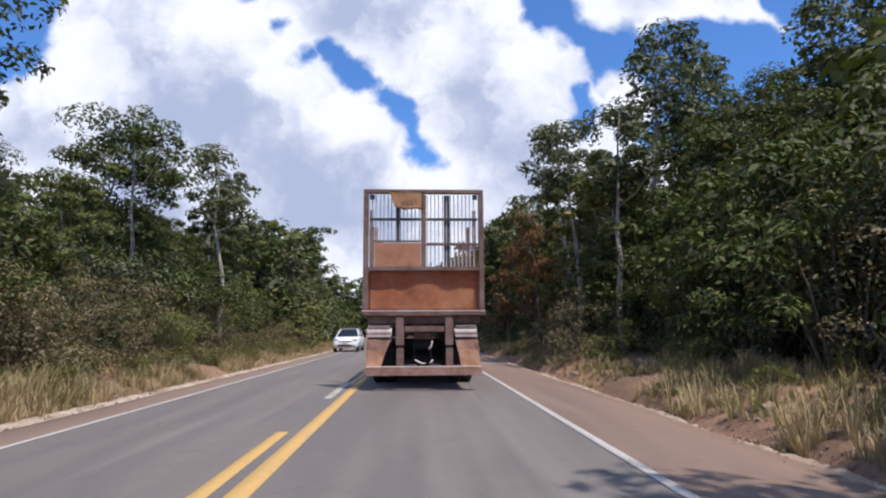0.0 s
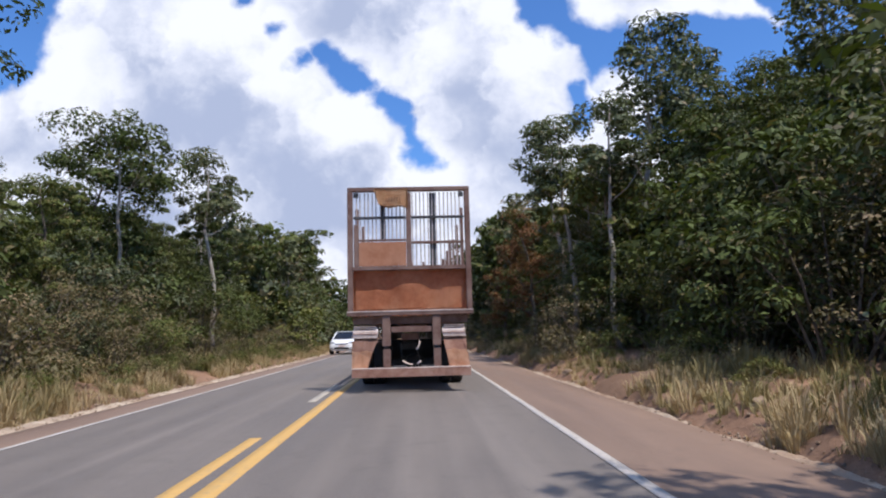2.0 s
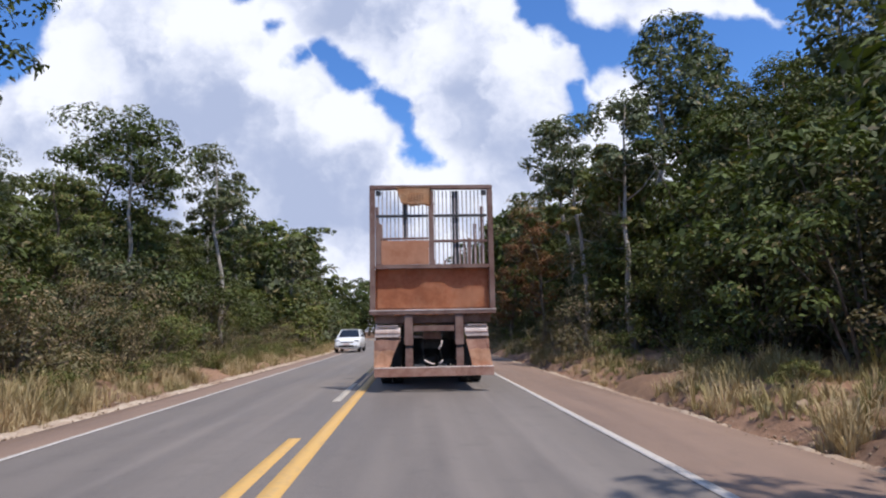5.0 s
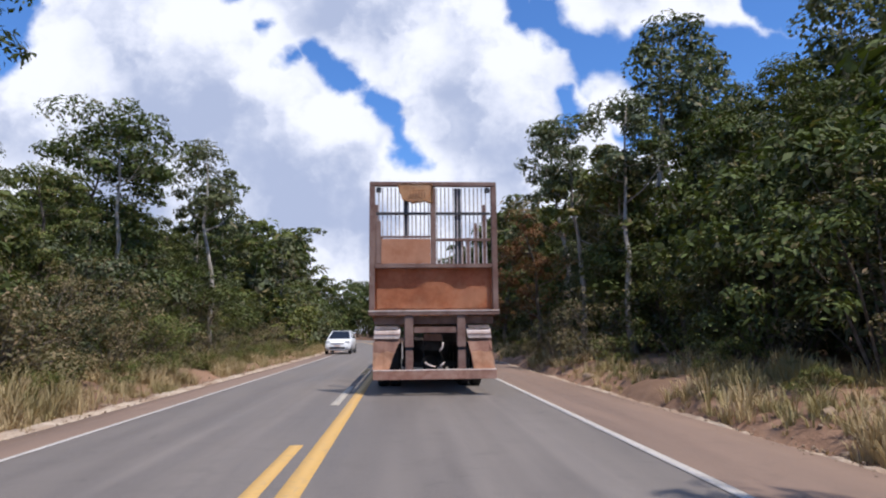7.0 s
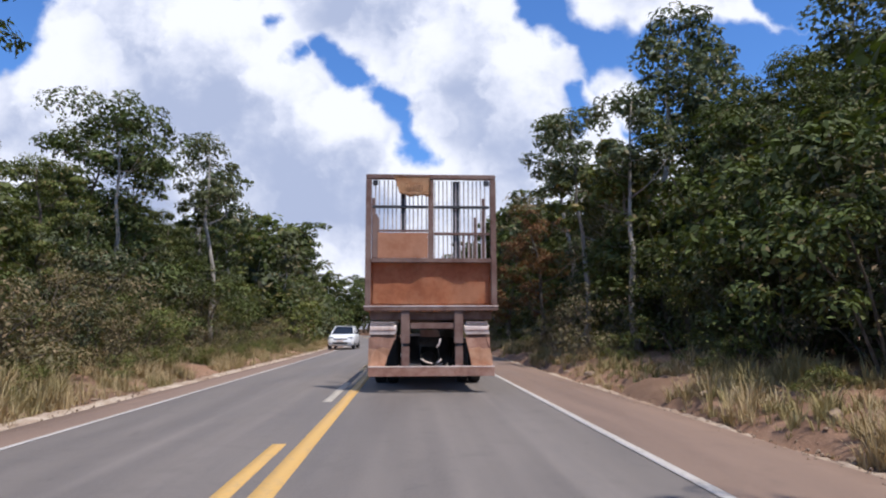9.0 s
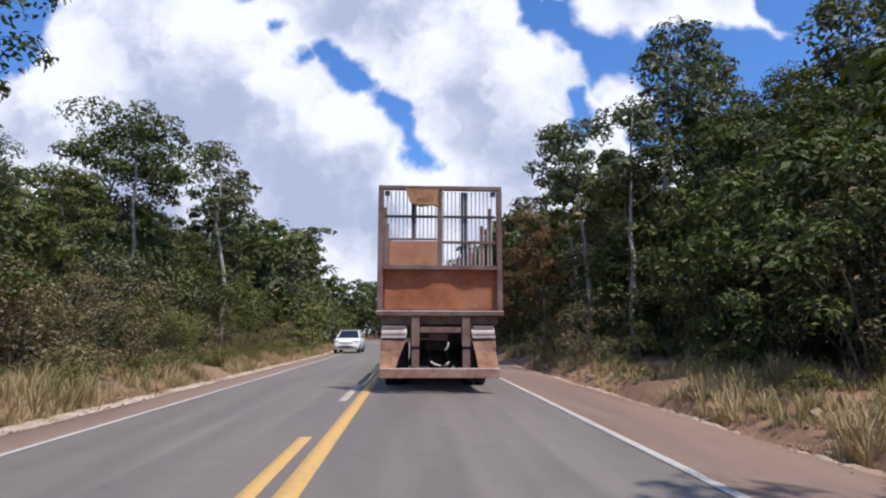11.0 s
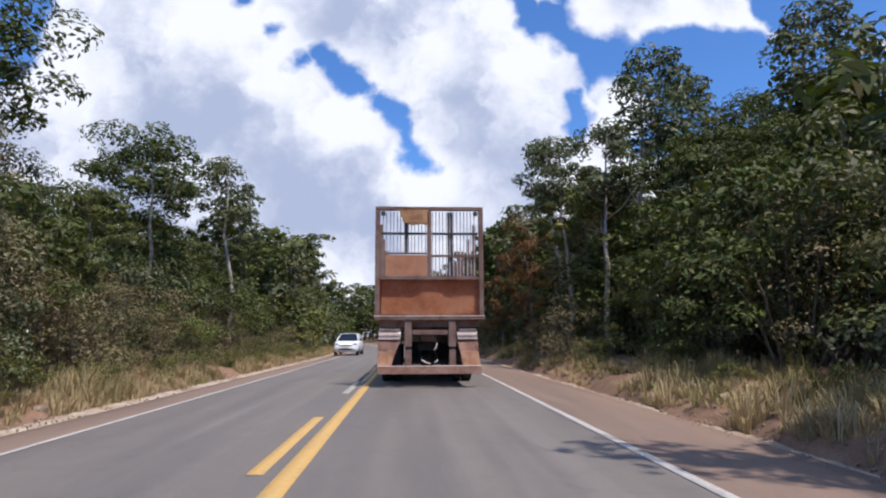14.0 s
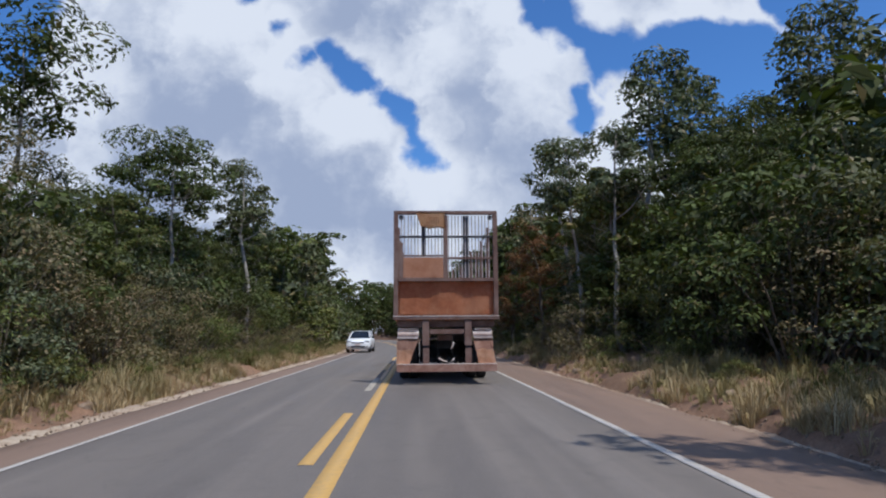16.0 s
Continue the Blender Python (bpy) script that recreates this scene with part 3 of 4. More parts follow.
    for sx in (-1, 1):
        xo = sx * 1.30
        block("side_board", xo - 0.012, xo + 0.012, 0.145, L, 1.605, 1.95, RUST_SHEET, t, "low rusty sheet-metal side board", 0.003)
        block("side_rail", xo - 0.03, xo + 0.03, 0.145, L, 1.96, 2.03, RUST_FRAME, t, "", 0.01)
        for k in range(7):
            y = 1.3 + k * 1.75
            block("stake", xo - sx * 0.03, xo - sx * 0.11, y, y + 0.08, 1.605, 4.15 - 0.12 * (k % 3), RUST_FRAME, t, "", 0.008)
    for x in (-0.9, -0.45, 0.0, 0.45, 0.9):
        block("front_stake", x - 0.04, x + 0.04, L + 0.005, L + 0.07, 1.62, 4.1, RUST_FRAME, t, "", 0.008)
    block("front_panel", -1.25, 1.25, L + 0.075, L + 0.09, 1.50, 3.2, RUST_SHEET, t, "", 0.003)
    # Under the floor.
    block("rear_beam", -1.22, 1.22, 0.14, 0.29, 1.42, 1.595, UNDERFRAME, t, "", 0.012)
    for sx, a, b in ((-1, -0.61, -0.42), (1, 0.45, 0.64)):
        block("hanger", a + 0.005, b - 0.005, 0.0, 0.10, 0.955, 1.605, RUST_FRAME, t, "dusty steel hanger under the floor", 0.014)
        block("hanger_foot", a + 0.02, b - 0.01, 0.02, 0.10, 0.505, 0.905, RUST_FRAME, t, "", 0.014)
        block("hanger_pin", a + 0.04, b - 0.03, 0.04, 0.08, 0.90, 0.96, DARK_STEEL, t, "", 0.004)
        block("chassis_rail", (a + b) / 2 - 0.06, (a + b) / 2 + 0.06, 0.46, L - 0.3, 1.05, 1.495, DARK_STEEL, t, "", 0.012)
    block("cross_member", -0.415, 0.445, 0.03, 0.12, 1.24, 1.365, RUST_FRAME, t, "dusty steel cross member", 0.014)
    bm = box(bmesh.new(), -1.235, 1.245, -0.06, -0.045, 0.335, 0.496)
    box(bm, -1.235, 1.245, -0.06, 0.02, 0.322, 0.335, 0.003)
    bumper = part("bumper", bm, BUMPER, t, "dusty brown channel-steel rear bumper")
    # Highlight of the bumper's top edge, put in as a pale strip.
    block("bumper_lip", -1.235, 1.245, -0.064, 0.06, 0.498, 0.516, GREY_PLASTIC, bumper, "upper lip coloured pale as the sunlit bumper edge", 0.003)
    # Hose added below the cross member to join pale stretches, coloured as sunlit spots.
    def hose(name, pts, r, mat, parent, label=""):
        v, f = tube_data([Vector(p) for p in pts], [r] * len(pts), 8)
        return raw_mesh(name, v, f, mat, parent, label, smooth=True)
    line_hose = hose("air_hose", [(0.14, 0.10, 1.24), (0.18, 0.11, 1.10), (0.175, 0.12, 0.98), (0.13, 0.12, 0.87), (0.16, 0.15, 0.74), (0.19, 0.19, 0.63), (0.12, 0.20, 0.565),
                                  (0.02, 0.20, 0.555), (-0.10, 0.20, 0.585), (-0.20, 0.21, 0.65), (-0.22, 0.30, 0.90), (-0.20, 0.42, 1.12)], 0.008, TYRE, t, "dark added hose joining the pale stretches")
    hose("hose_sleeve", [(0.18, 0.115, 1.05), (0.175, 0.12, 0.98), (0.15, 0.12, 0.92), (0.105, 0.12, 0.875)], 0.017, GREY_PLASTIC, line_hose, "pale grey stretch coloured as if sunlit")
    hose("hose_sleeve", [(0.20, 0.19, 0.645), (0.17, 0.195, 0.60), (0.12, 0.20, 0.57)], 0.019, GREY_PLASTIC, line_hose, "pale grey stretch coloured as if sunlit")
    hose("hose_sleeve", [(0.03, 0.20, 0.557), (-0.04, 0.20, 0.568), (-0.12, 0.20, 0.60), (-0.19, 0.205, 0.645)], 0.019, GREY_PLASTIC, line_hose, "pale grey stretch coloured as if sunlit")
    block("coupling_plate", -0.21, 0.18, 0.36, 0.45, 1.08, 1.225, UNDERFRAME, t, "", 0.01)
    # Mudguards and flaps.
    for sx, xin, xout, cut in ((-1, -0.69, -1.235, 0.22), (1, 0.665, 1.17, 0.13)):
        bm = bmesh.new()
        prof = [(0.052, 1.135), (0.046, 1.20), (0.048, 1.275), (0.075, 1.315), (0.40, 1.41), (2.5, 1.44), (3.1, 1.40)]
        va = [bm.verts.new((xin + sx * (0.03 if z < 1.2 else 0.0), y, z)) for y, z in prof]
        vb = [bm.verts.new((xout - sx * (0.0 if z < 1.2 else 0.02), y, z)) for y, z in prof]
        for i in range(len(prof) - 1):
            bm.faces.new((va[i], va[i + 1], vb[i + 1], vb[i]))
        bmesh.ops.recalc_face_normals(bm, faces=bm.faces[:])
        bmesh.ops.solidify(bm, geom=bm.faces[:], thickness=0.02)
        guard = part("mudguard", bm, GREY_PLASTIC, t, "dusty pale grey mudguard")
        lo, hi = min(xin, xout), max(xin, xout)
        for z, d in ((1.338, 0.045), (1.372, 0.035)):
            block("guard_edge", lo + 0.04, hi - 0.04, d, d + 0.10, z - 0.007, z + 0.007, GREY_PLASTIC, guard, "pale thin edge strip", 0.003)
        block("guard_rib", lo + 0.01, hi - 0.01, 0.034, 0.046, 1.215, 1.227, FLAP, guard, "", 0.002)
        # Set-back bar added so the gap above the flap stays in shade.
        block("clamp_bar", lo + 0.03, hi - 0.01, 0.115, 0.15, 1.03, 1.17, UNDERFRAME, guard, "added backing behind the shaded gap over the flap", 0.006)
        out_low = xout + (0.05 if sx > 0 else -0.005)
        hang = lambda x, z: 0.06 + 0.03 * (1.1 - z) - 0.02 * math.sin(z * 9 + x)
        bm = bmesh.new()
        shape = [(xin + sx * 0.02, 1.075)]
        shape += [(xin + sx * 0.02 + (xout - xin - sx * 0.02) * k / 6, 1.075 - 0.012 * math.sin(k * 1.1)) for k in range(1, 7)]
        shape += [(xout + sx * 0.005, 0.85), (out_low, 0.66), (out_low + sx * 0.01, 0.515), (xin + sx * cut, 0.515), (xin + sx * cut * 0.6, 0.80)]
        face = bm.faces.new([bm.verts.new((x, hang(x, z), z)) for x, z in shape])
        bmesh.ops.recalc_face_normals(bm, faces=[face])
        bmesh.ops.solidify(bm, geom=bm.faces[:], thickness=0.012)
        flap = part("mud_flap", bm, FLAP, t, "dusty brown rubber mud flap")
        bm = bmesh.new()
        shape = [(xin + sx * (cut * 0.5 + 0.01), 0.85), (xin + sx * 0.25, 0.885), (xout - sx * 0.14, 0.85), (xout, 0.865), (out_low, 0.66), (out_low + sx * 0.005, 0.52), (xin + sx * (cut + 0.01), 0.52), (xin + sx * (cut * 0.75 + 0.01), 0.70)]
        face = bm.faces.new([bm.verts.new((x, hang(x, z) - 0.028, z)) for x, z in shape])
        bmesh.ops.recalc_face_normals(bm, faces=[face])
        bmesh.ops.solidify(bm, geom=bm.faces[:], thickness=0.008)
        part("flap_extension", bm, TAN_FLAP, flap, "orange-tan lower panel of the flap")
        for y in (2.55, 3.8, 5.05):
            for x in (0.80, 1.09):
                wheel(t, sx * x, y, 0.50, 0.26, TYRE, RIM)
    for y in (2.55, 3.8, 5.05):
        block("axle", -0.66, 0.66, y - 0.06, y + 0.06, 0.44, 0.56, DARK_STEEL, t, "", 0.03)
    bm = bmesh.new()
    bmesh.ops.create_uvsphere(bm, u_segments=14, v_segments=10, radius=0.2, matrix=Matrix.Translation((0.02, 2.55, 0.52)) @ Matrix.Diagonal((1.0, 0.8, 1.0, 1)))
    part("axle_housing", bm, DARK_STEEL, t, smooth=True)
    block("air_tank", -0.30, 0.30, 1.6, 1.85, 0.85, 1.04, DARK_STEEL, t, "", 0.06)
    block("tool_box", -0.62, 0.62, 5.8, 6.5, 0.36, 1.04, DARK_STEEL, t, "", 0.03)
    for sx in (-1, 1):
        block("fuel_tank", sx * 0.66, sx * 1.2, 6.6, 8.2, 0.42, 1.05, DARK_STEEL, t, "", 0.08)
        block("landing_leg", sx * 0.75, sx * 0.87, 9.4, 9.52, 0.0, 1.495, DARK_STEEL, t, "", 0.01)
    return t


make_trailer()


# ---- white car in the oncoming lane ----
def make_car(at):
    c = new("hatchback_car")
    tagged(c, "white five-door hatchback car in the oncoming lane", "car")
    # Sections along the car: y, half width, sill z, belt z.
    secs = [(-1.93, 0.62, 0.30, 0.62), (-1.86, 0.76, 0.24, 0.72), (-1.5, 0.82, 0.22, 0.86), (-0.85, 0.83, 0.20, 0.96), (0.3, 0.83, 0.20, 0.98), (1.3, 0.82, 0.22, 1.0), (1.75, 0.78, 0.26, 0.98), (1.90, 0.66, 0.34, 0.9)]
    bm = bmesh.new()
    rings = []
    for y, w, z0, z1 in secs:
        prof = [(-w * 0.9, z0), (-w, z0 + 0.12), (-w * 1.01, (z0 + z1) / 2), (-w * 0.96, z1 - 0.06), (-w * 0.86, z1), (w * 0.86, z1), (w * 0.96, z1 - 0.06), (w * 1.01, (z0 + z1) / 2), (w, z0 + 0.12), (w * 0.9, z0)]
        rings.append([bm.verts.new((x, y, z)) for x, z in prof])
    for a, b in zip(rings, rings[1:]):
        for k in range(10):
            bm.faces.new((a[k], a[(k + 1) % 10], b[(k + 1) % 10], b[k]))
    bm.faces.new(rings[0]), bm.faces.new(rings[-1][::-1])
    bmesh.ops.recalc_face_normals(bm, faces=bm.faces[:])
    part("body", bm, CAR_WHITE, c, smooth=True)
    bm = bmesh.new()
    low = [(-0.72, -0.90, 0.955), (0.72, -0.90, 0.955), (0.72, 1.62, 0.985), (-0.72, 1.62, 0.985)]
    top = [(-0.54, -0.12, 1.44), (0.54, -0.12, 1.44), (0.54, 1.22, 1.43), (-0.54, 1.22, 1.43)]
    vl, vt = [bm.verts.new(p) for p in low], [bm.verts.new(p) for p in top]
    for k in range(4):
        bm.faces.new((vl[k], vl[(k + 1) % 4], vt[(k + 1) % 4], vt[k]))
    bm.faces.new(vt)
    bmesh.ops.recalc_face_normals(bm, faces=bm.faces[:])
    bmesh.ops.bevel(bm, geom=bm.edges[:], offset=0.03, segments=2, affect="EDGES")
    part("cabin_glass", bm, CAR_GLASS, c, "dark glazed cabin")
    block("roof", -0.55, 0.55, -0.16, 1.26, 1.425, 1.47, CAR_WHITE, c, "", 0.02)
    for sx in (-1, 1):
        for ya, yb in (((-0.88, 0.96), (-0.12, 1.44)), ((0.45, 0.98), (0.50, 1.44)), ((1.58, 0.99), (1.22, 1.44))):
            v, f = tube_data([Vector((sx * 0.735, *ya)), Vector((sx * 0.555, *yb))], [0.035, 0.03])
            raw_mesh("pillar", v, f, CAR_WHITE, c)
        block("mirror", sx * 0.80, sx * 0.98, -0.62, -0.52, 0.96, 1.09, CAR_BLACK, c, "", 0.03)
        block("headlight", sx * 0.44, sx * 0.76, -1.90, -1.70, 0.66, 0.80, LENS, c, "", 0.03)
        block("fog_light", sx * 0.52, sx * 0.66, -1.935, -1.85, 0.36, 0.43, CAR_BLACK, c, "", 0.015)
        block("door_handle", sx * 0.825, sx * 0.855, 0.2, 0.38, 0.80, 0.83, CAR_WHITE, c, "", 0.006)
        for y in (-1.22, 1.22):
            w = wheel(c, sx * 0.74, y, 0.30, 0.19, TYRE, ALLOY)
    block("grille", -0.42, 0.42, -1.945, -1.88, 0.62, 0.69, CAR_BLACK, c, "", 0.01)
    block("air_intake", -0.48, 0.48, -1.95, -1.87, 0.33, 0.45, CAR_BLACK, c, "", 0.015)
    block("number_plate", -0.20, 0.20, -1.96, -1.945, 0.48, 0.58, GREY_PLASTIC, c, "plain grey plate", 0.004)
    c.matrix_world = at


make_car(pose(-4.62, 29.5, 0.0, 0, 0, -2))


# ---- trees ----
def leaves(rng, clumps, per, size, flat=0.35, level=0.72):
    """Small folded leaves on the outside of round clumps (centre, radius), thinner below, facing outwards and up."""
    cs = np.array([c for c, r in clumps]).repeat(per, 0)
    rs = np.array([r for c, r in clumps]).repeat(per)
    n = len(cs)
    d = rng.normal(size=(n, 3))
    d /= np.linalg.norm(d, axis=1)[:, None]
    d[:, 2] = np.where((d[:, 2] < -0.2) & (rng.random(n) < 0.6), -d[:, 2], d[:, 2])
    pos = cs + d * (rs * (0.45 + 0.65 * rng.random(n) ** 0.6))[:, None] * np.array([1.0, 1.0, level])
    nor = d * 0.95 + rng.normal(size=(n, 3)) * 0.42 + np.array([0, 0, 0.55])
    nor /= np.linalg.norm(nor, axis=1)[:, None]
    ax = np.cross(nor, rng.normal(size=(n, 3)))
    ax /= np.linalg.norm(ax, axis=1)[:, None]
    sd = np.cross(nor, ax)
    s = size * (0.55 + 0.9 * rng.random(n))[:, None]
    a, b = pos - ax * s, pos + ax * s - nor * s * 0.25
    c1 = pos + sd * s * flat * 1.3 + nor * s * 0.12
    c2 = pos - sd * s * flat * 1.3 + nor * s * 0.12
    v = np.stack([a, c1, b, c2], 1).reshape(-1, 3)
    f = np.arange(n * 4).reshape(n, 4)
    return v, f


def tree(seed, height, base, spread, leaf_mat, bark_mat, size=0.11, limbs=11, per=90, gap=0.0, name="tree", puff=1.0, level=0.72):
    """A tapered trunk with limbs and a ragged crown of leaf clumps. base: where the crown starts, spread: its radius."""
    rng = np.random.default_rng(seed)
    root = new(name)
    r0 = (0.016 * height + 0.02) * (0.72 if base > 0.5 else 1.0) * (0.62 if puff < 0.6 else 1.0)
    pts, off = [], np.zeros(2)
    for i in range(9):
        f = i / 8
        pts.append(Vector((off[0], off[1], f * height * 0.93)))
        off = off + rng.normal(size=2) * 0.035 * height * 0.35
    rad = [r0 * (1.25 if i == 0 else 1.0) * (1 - 0.86 * i / 8) for i in range(9)]
    pieces = [tube_data(pts, rad, 7)]
    clumps = []
    for k in range(limbs):
        f = base + (0.97 - base) * (k + rng.random()) / limbs
        i = min(7, int(f * 8))
        p = pts[i].lerp(pts[i + 1], f * 8 - i)
        ang = k * 2.4 + rng.normal() * 0.5
        reach = spread * (0.55 + 0.6 * rng.random()) * (1.0 - 0.55 * max(0.0, (f - base) / (1 - base)) ** 1.5)
        rise = (0.25 + 0.5 * rng.random()) * reach
        tip = p + Vector((math.cos(ang) * reach, math.sin(ang) * reach, rise))
        mid = p.lerp(tip, 0.5) + Vector((0, 0, -0.12 * reach))
        lr = rad[i] * 0.5
        pieces.append(tube_data([p, mid, tip], [lr, lr * 0.65, lr * 0.2], 5))
        for q in range(4):
            g = 0.45 + 0.55 * (q + rng.random()) / 4
            c = (p.lerp(mid, g * 2) if g < 0.5 else mid.lerp(tip, g * 2 - 1)) + Vector(rng.normal(size=3) * 0.16 * spread)
            if rng.random() > gap:
                clumps.append((np.array(c), puff * spread * (0.15 + 0.19 * rng.random())))
                if q > 1:
                    pieces.append(tube_data([mid, Vector(c)], [lr * 0.4, lr * 0.1], 4))
    clumps.append((np.array(pts[-1]), spread * 0.35))
    v, f = joined(pieces)
    raw_mesh("trunk", v, f, bark_mat, root, smooth=True)
    v, f = leaves(rng, clumps, per, size, 0.35, level)
    fast_mesh("crown", v, f, leaf_mat, root)
    return root


def bush(seed, height, spread, leaf_mat, size=0.085, clumps=26, per=80, twigs=0, name="bush"):
    """A many-stemmed shrub, leafy down to the ground; twigs are bare and reach past the leaves."""
    rng = np.random.default_rng(seed)
    root = new(name)
    pieces, cl = [], []
    for k in range(clumps):
        ang, rr = rng.random() * 6.283, spread * math.sqrt(rng.random())
        z = height * (0.10 + 0.88 * rng.random()) * (1.0 - 0.30 * (rr / spread) ** 2)
        c = Vector((math.cos(ang) * rr, math.sin(ang) * rr, z))
        cl.append((np.array(c), spread * (0.18 + 0.20 * rng.random())))
        if k % 2 == 0:
            foot = Vector((c.x * 0.25, c.y * 0.25, -0.05))
            pieces.append(tube_data([foot, foot.lerp(c, 0.5) + Vector((0, 0, 0.1 * height)), c], [0.028, 0.018, 0.006], 4))
    for k in range(twigs):
        ang, low = rng.random() * 6.283, height * (0.15 + 0.5 * rng.random())
        out = spread * (0.7 + 0.55 * rng.random())
        foot = Vector((math.cos(ang) * spread * 0.3, math.sin(ang) * spread * 0.3, low))
        tip = Vector((math.cos(ang + 0.3) * out, math.sin(ang + 0.3) * out, low + height * (0.15 + 0.35 * rng.random())))
        mid = foot.lerp(tip, 0.55) + Vector((0, 0, 0.06 * height))
        pieces.append(tube_data([foot, mid, tip], [0.010, 0.006, 0.002], 3))
        for j in range(3):
            side = Vector(rng.normal(size=3) * 0.22)
            pieces.append(tube_data([mid.lerp(tip, 0.25 * j), mid.lerp(tip, 0.25 * j) + side], [0.006, 0.002], 3))
    v, f = joined(pieces)
    raw_mesh("stem", v, f, BARK, root)
    v, f = leaves(rng, cl, per, size)
    fast_mesh("foliage", v, f, leaf_mat, root)
    return root


def plant_kinds(fine):
    """Every kind of plant, with small leaves for those close by, or fewer and larger ones for those far off."""
    k, p, q = (0.58, 2.0, 2.0) if fine else (1.35, 0.40, 0.45)
    made = {
        "dense": (tree(11, 8.0, 0.20, 2.4, LEAF_A, BARK, 0.10 * k, 16, int(105 * p), 0.05, puff=0.82, level=0.6), "tall dense deep green roadside tree", "tree"),
        "olive": (tree(12, 8.0, 0.26, 2.2, LEAF_B, BARK, 0.085 * k, 15, int(130 * p), 0.08, puff=0.75, level=0.5), "tall olive green tree at the forest edge", "tree"),
        "grey": (tree(13, 8.0, 0.25, 2.2, LEAF_C, BARK_PALE, 0.105 * k, 13, int(100 * p), 0.1), "grey-green tree with a pale trunk", "tree"),
        "wide": (tree(14, 8.0, 0.42, 3.0, LEAF_A, BARK, 0.15 * k, 14, int(95 * p), 0.12, puff=0.8, level=0.55), "broad-crowned deep green tree", "tree"),
        "slender": (tree(15, 8.0, 0.58, 1.5, LEAF_C, BARK_PALE, 0.13 * k, 9, int(60 * p), 0.25), "slender pale-trunked tree with an open crown", "tree"),
        "umbrella": (tree(16, 8.0, 0.66, 2.2, LEAF_A, BARK_PALE, 0.14 * k, 10, int(70 * p), 0.2), "flat-topped tree rising above the forest edge", "tree"),
        "open": (tree(20, 8.0, 0.52, 2.7, LEAF_B, BARK_PALE, 0.26 * k, 9, int(20 * p), 0.08, puff=0.5, level=0.6), "open tree with bare pale limbs and leaf tufts", "tree"),
        "ragged": (tree(31, 8.0, 0.40, 2.3, LEAF_A, BARK_PALE, 0.22 * k, 11, int(24 * p), 0.12, puff=0.55, level=0.6), "ragged dark tree with sparse tufts of leaves", "tree"),
        "russet": (tree(17, 8.0, 0.18, 1.9, LEAF_RED, BARK, 0.11 * k, 13, int(90 * p)), "tree with dry russet brown foliage", "tree"),
        "leafy": (tree(18, 8.0, 0.35, 2.0, LEAF_B, BARK_PALE, 0.22 * k, 12, int(50 * p), 0.15), "large-leaved light green tree", "tree"),
        "dry": (tree(19, 8.0, 0.20, 2.0, LEAF_DRY, BARK_PALE, 0.10 * k, 14, int(60 * p), 0.15), "half-dry brownish tree with thin foliage", "tree"),
        "bush_a": (bush(21, 2.6, 1.5, LEAF_A, 0.085 * k, 26, int(75 * q)), "dense dark green bush on the verge", "bush"),
        "bush_b": (bush(22, 2.4, 1.5, LEAF_B, 0.08 * k, 26, int(75 * q)), "olive green bush on the verge", "bush"),
        "bush_c": (bush(23, 2.8, 1.4, LEAF_C, 0.085 * k, 26, int(70 * q)), "grey-green bush on the verge", "bush"),
        "bush_d": (bush(25, 2.3, 1.5, LEAF_DRY, 0.07 * k, 22, int(65 * q), 16), "half-dry brownish bush on the verge", "bush"),
        "thicket_a": (bush(26, 4.4, 1.7, LEAF_A, 0.12 * k, 46, int(62 * q), 8, "thicket"), "tall thicket of deep green foliage down to the ground", "thicket"),
        "thicket_b": (bush(27, 4.0, 1.7, LEAF_B, 0.075 * k, 44, int(95 * q), 10, "thicket"), "tall thicket of olive foliage down to the ground", "thicket"),
        "thicket_c": (bush(28, 3.6, 1.6, LEAF_DRY, 0.075 * k, 34, int(75 * q), 20, "thicket"), "tall half-dry thicket of thin brownish foliage", "thicket"),
        "shrub": (bush(24, 1.2, 0.9, LEAF_B, 0.06 * k, 18, int(55 * q), 0, "shrub"), "low olive shrub among dry grass", "shrub"),
    }
    for ob, label, cat in made.values():
        tagged(ob, label, cat, group="trees of the forest edge" if cat == "tree" else "bushes along the verge")
    return made


NEAR_KINDS, FAR_KINDS = plant_kinds(True), plant_kinds(False)
USED = set()


def plant(key, s, y, scale, turn=0.0, tall=1.0):
    """Sets a plant s metres beside the road's middle at y."""
    x = s + bend(y)
    m = pose(x, y, ground_height(x, y) - 0.05, 0, 0, turn) @ Matrix.Diagonal((scale, scale, scale * tall, 1))
    ob = (NEAR_KINDS if y < 24 and abs(s) < 13.8 else FAR_KINDS)[key][0]
    if ob in USED:
        copy_thing(ob, m)
    else:
        USED.add(ob)
        ob.matrix_basis = m


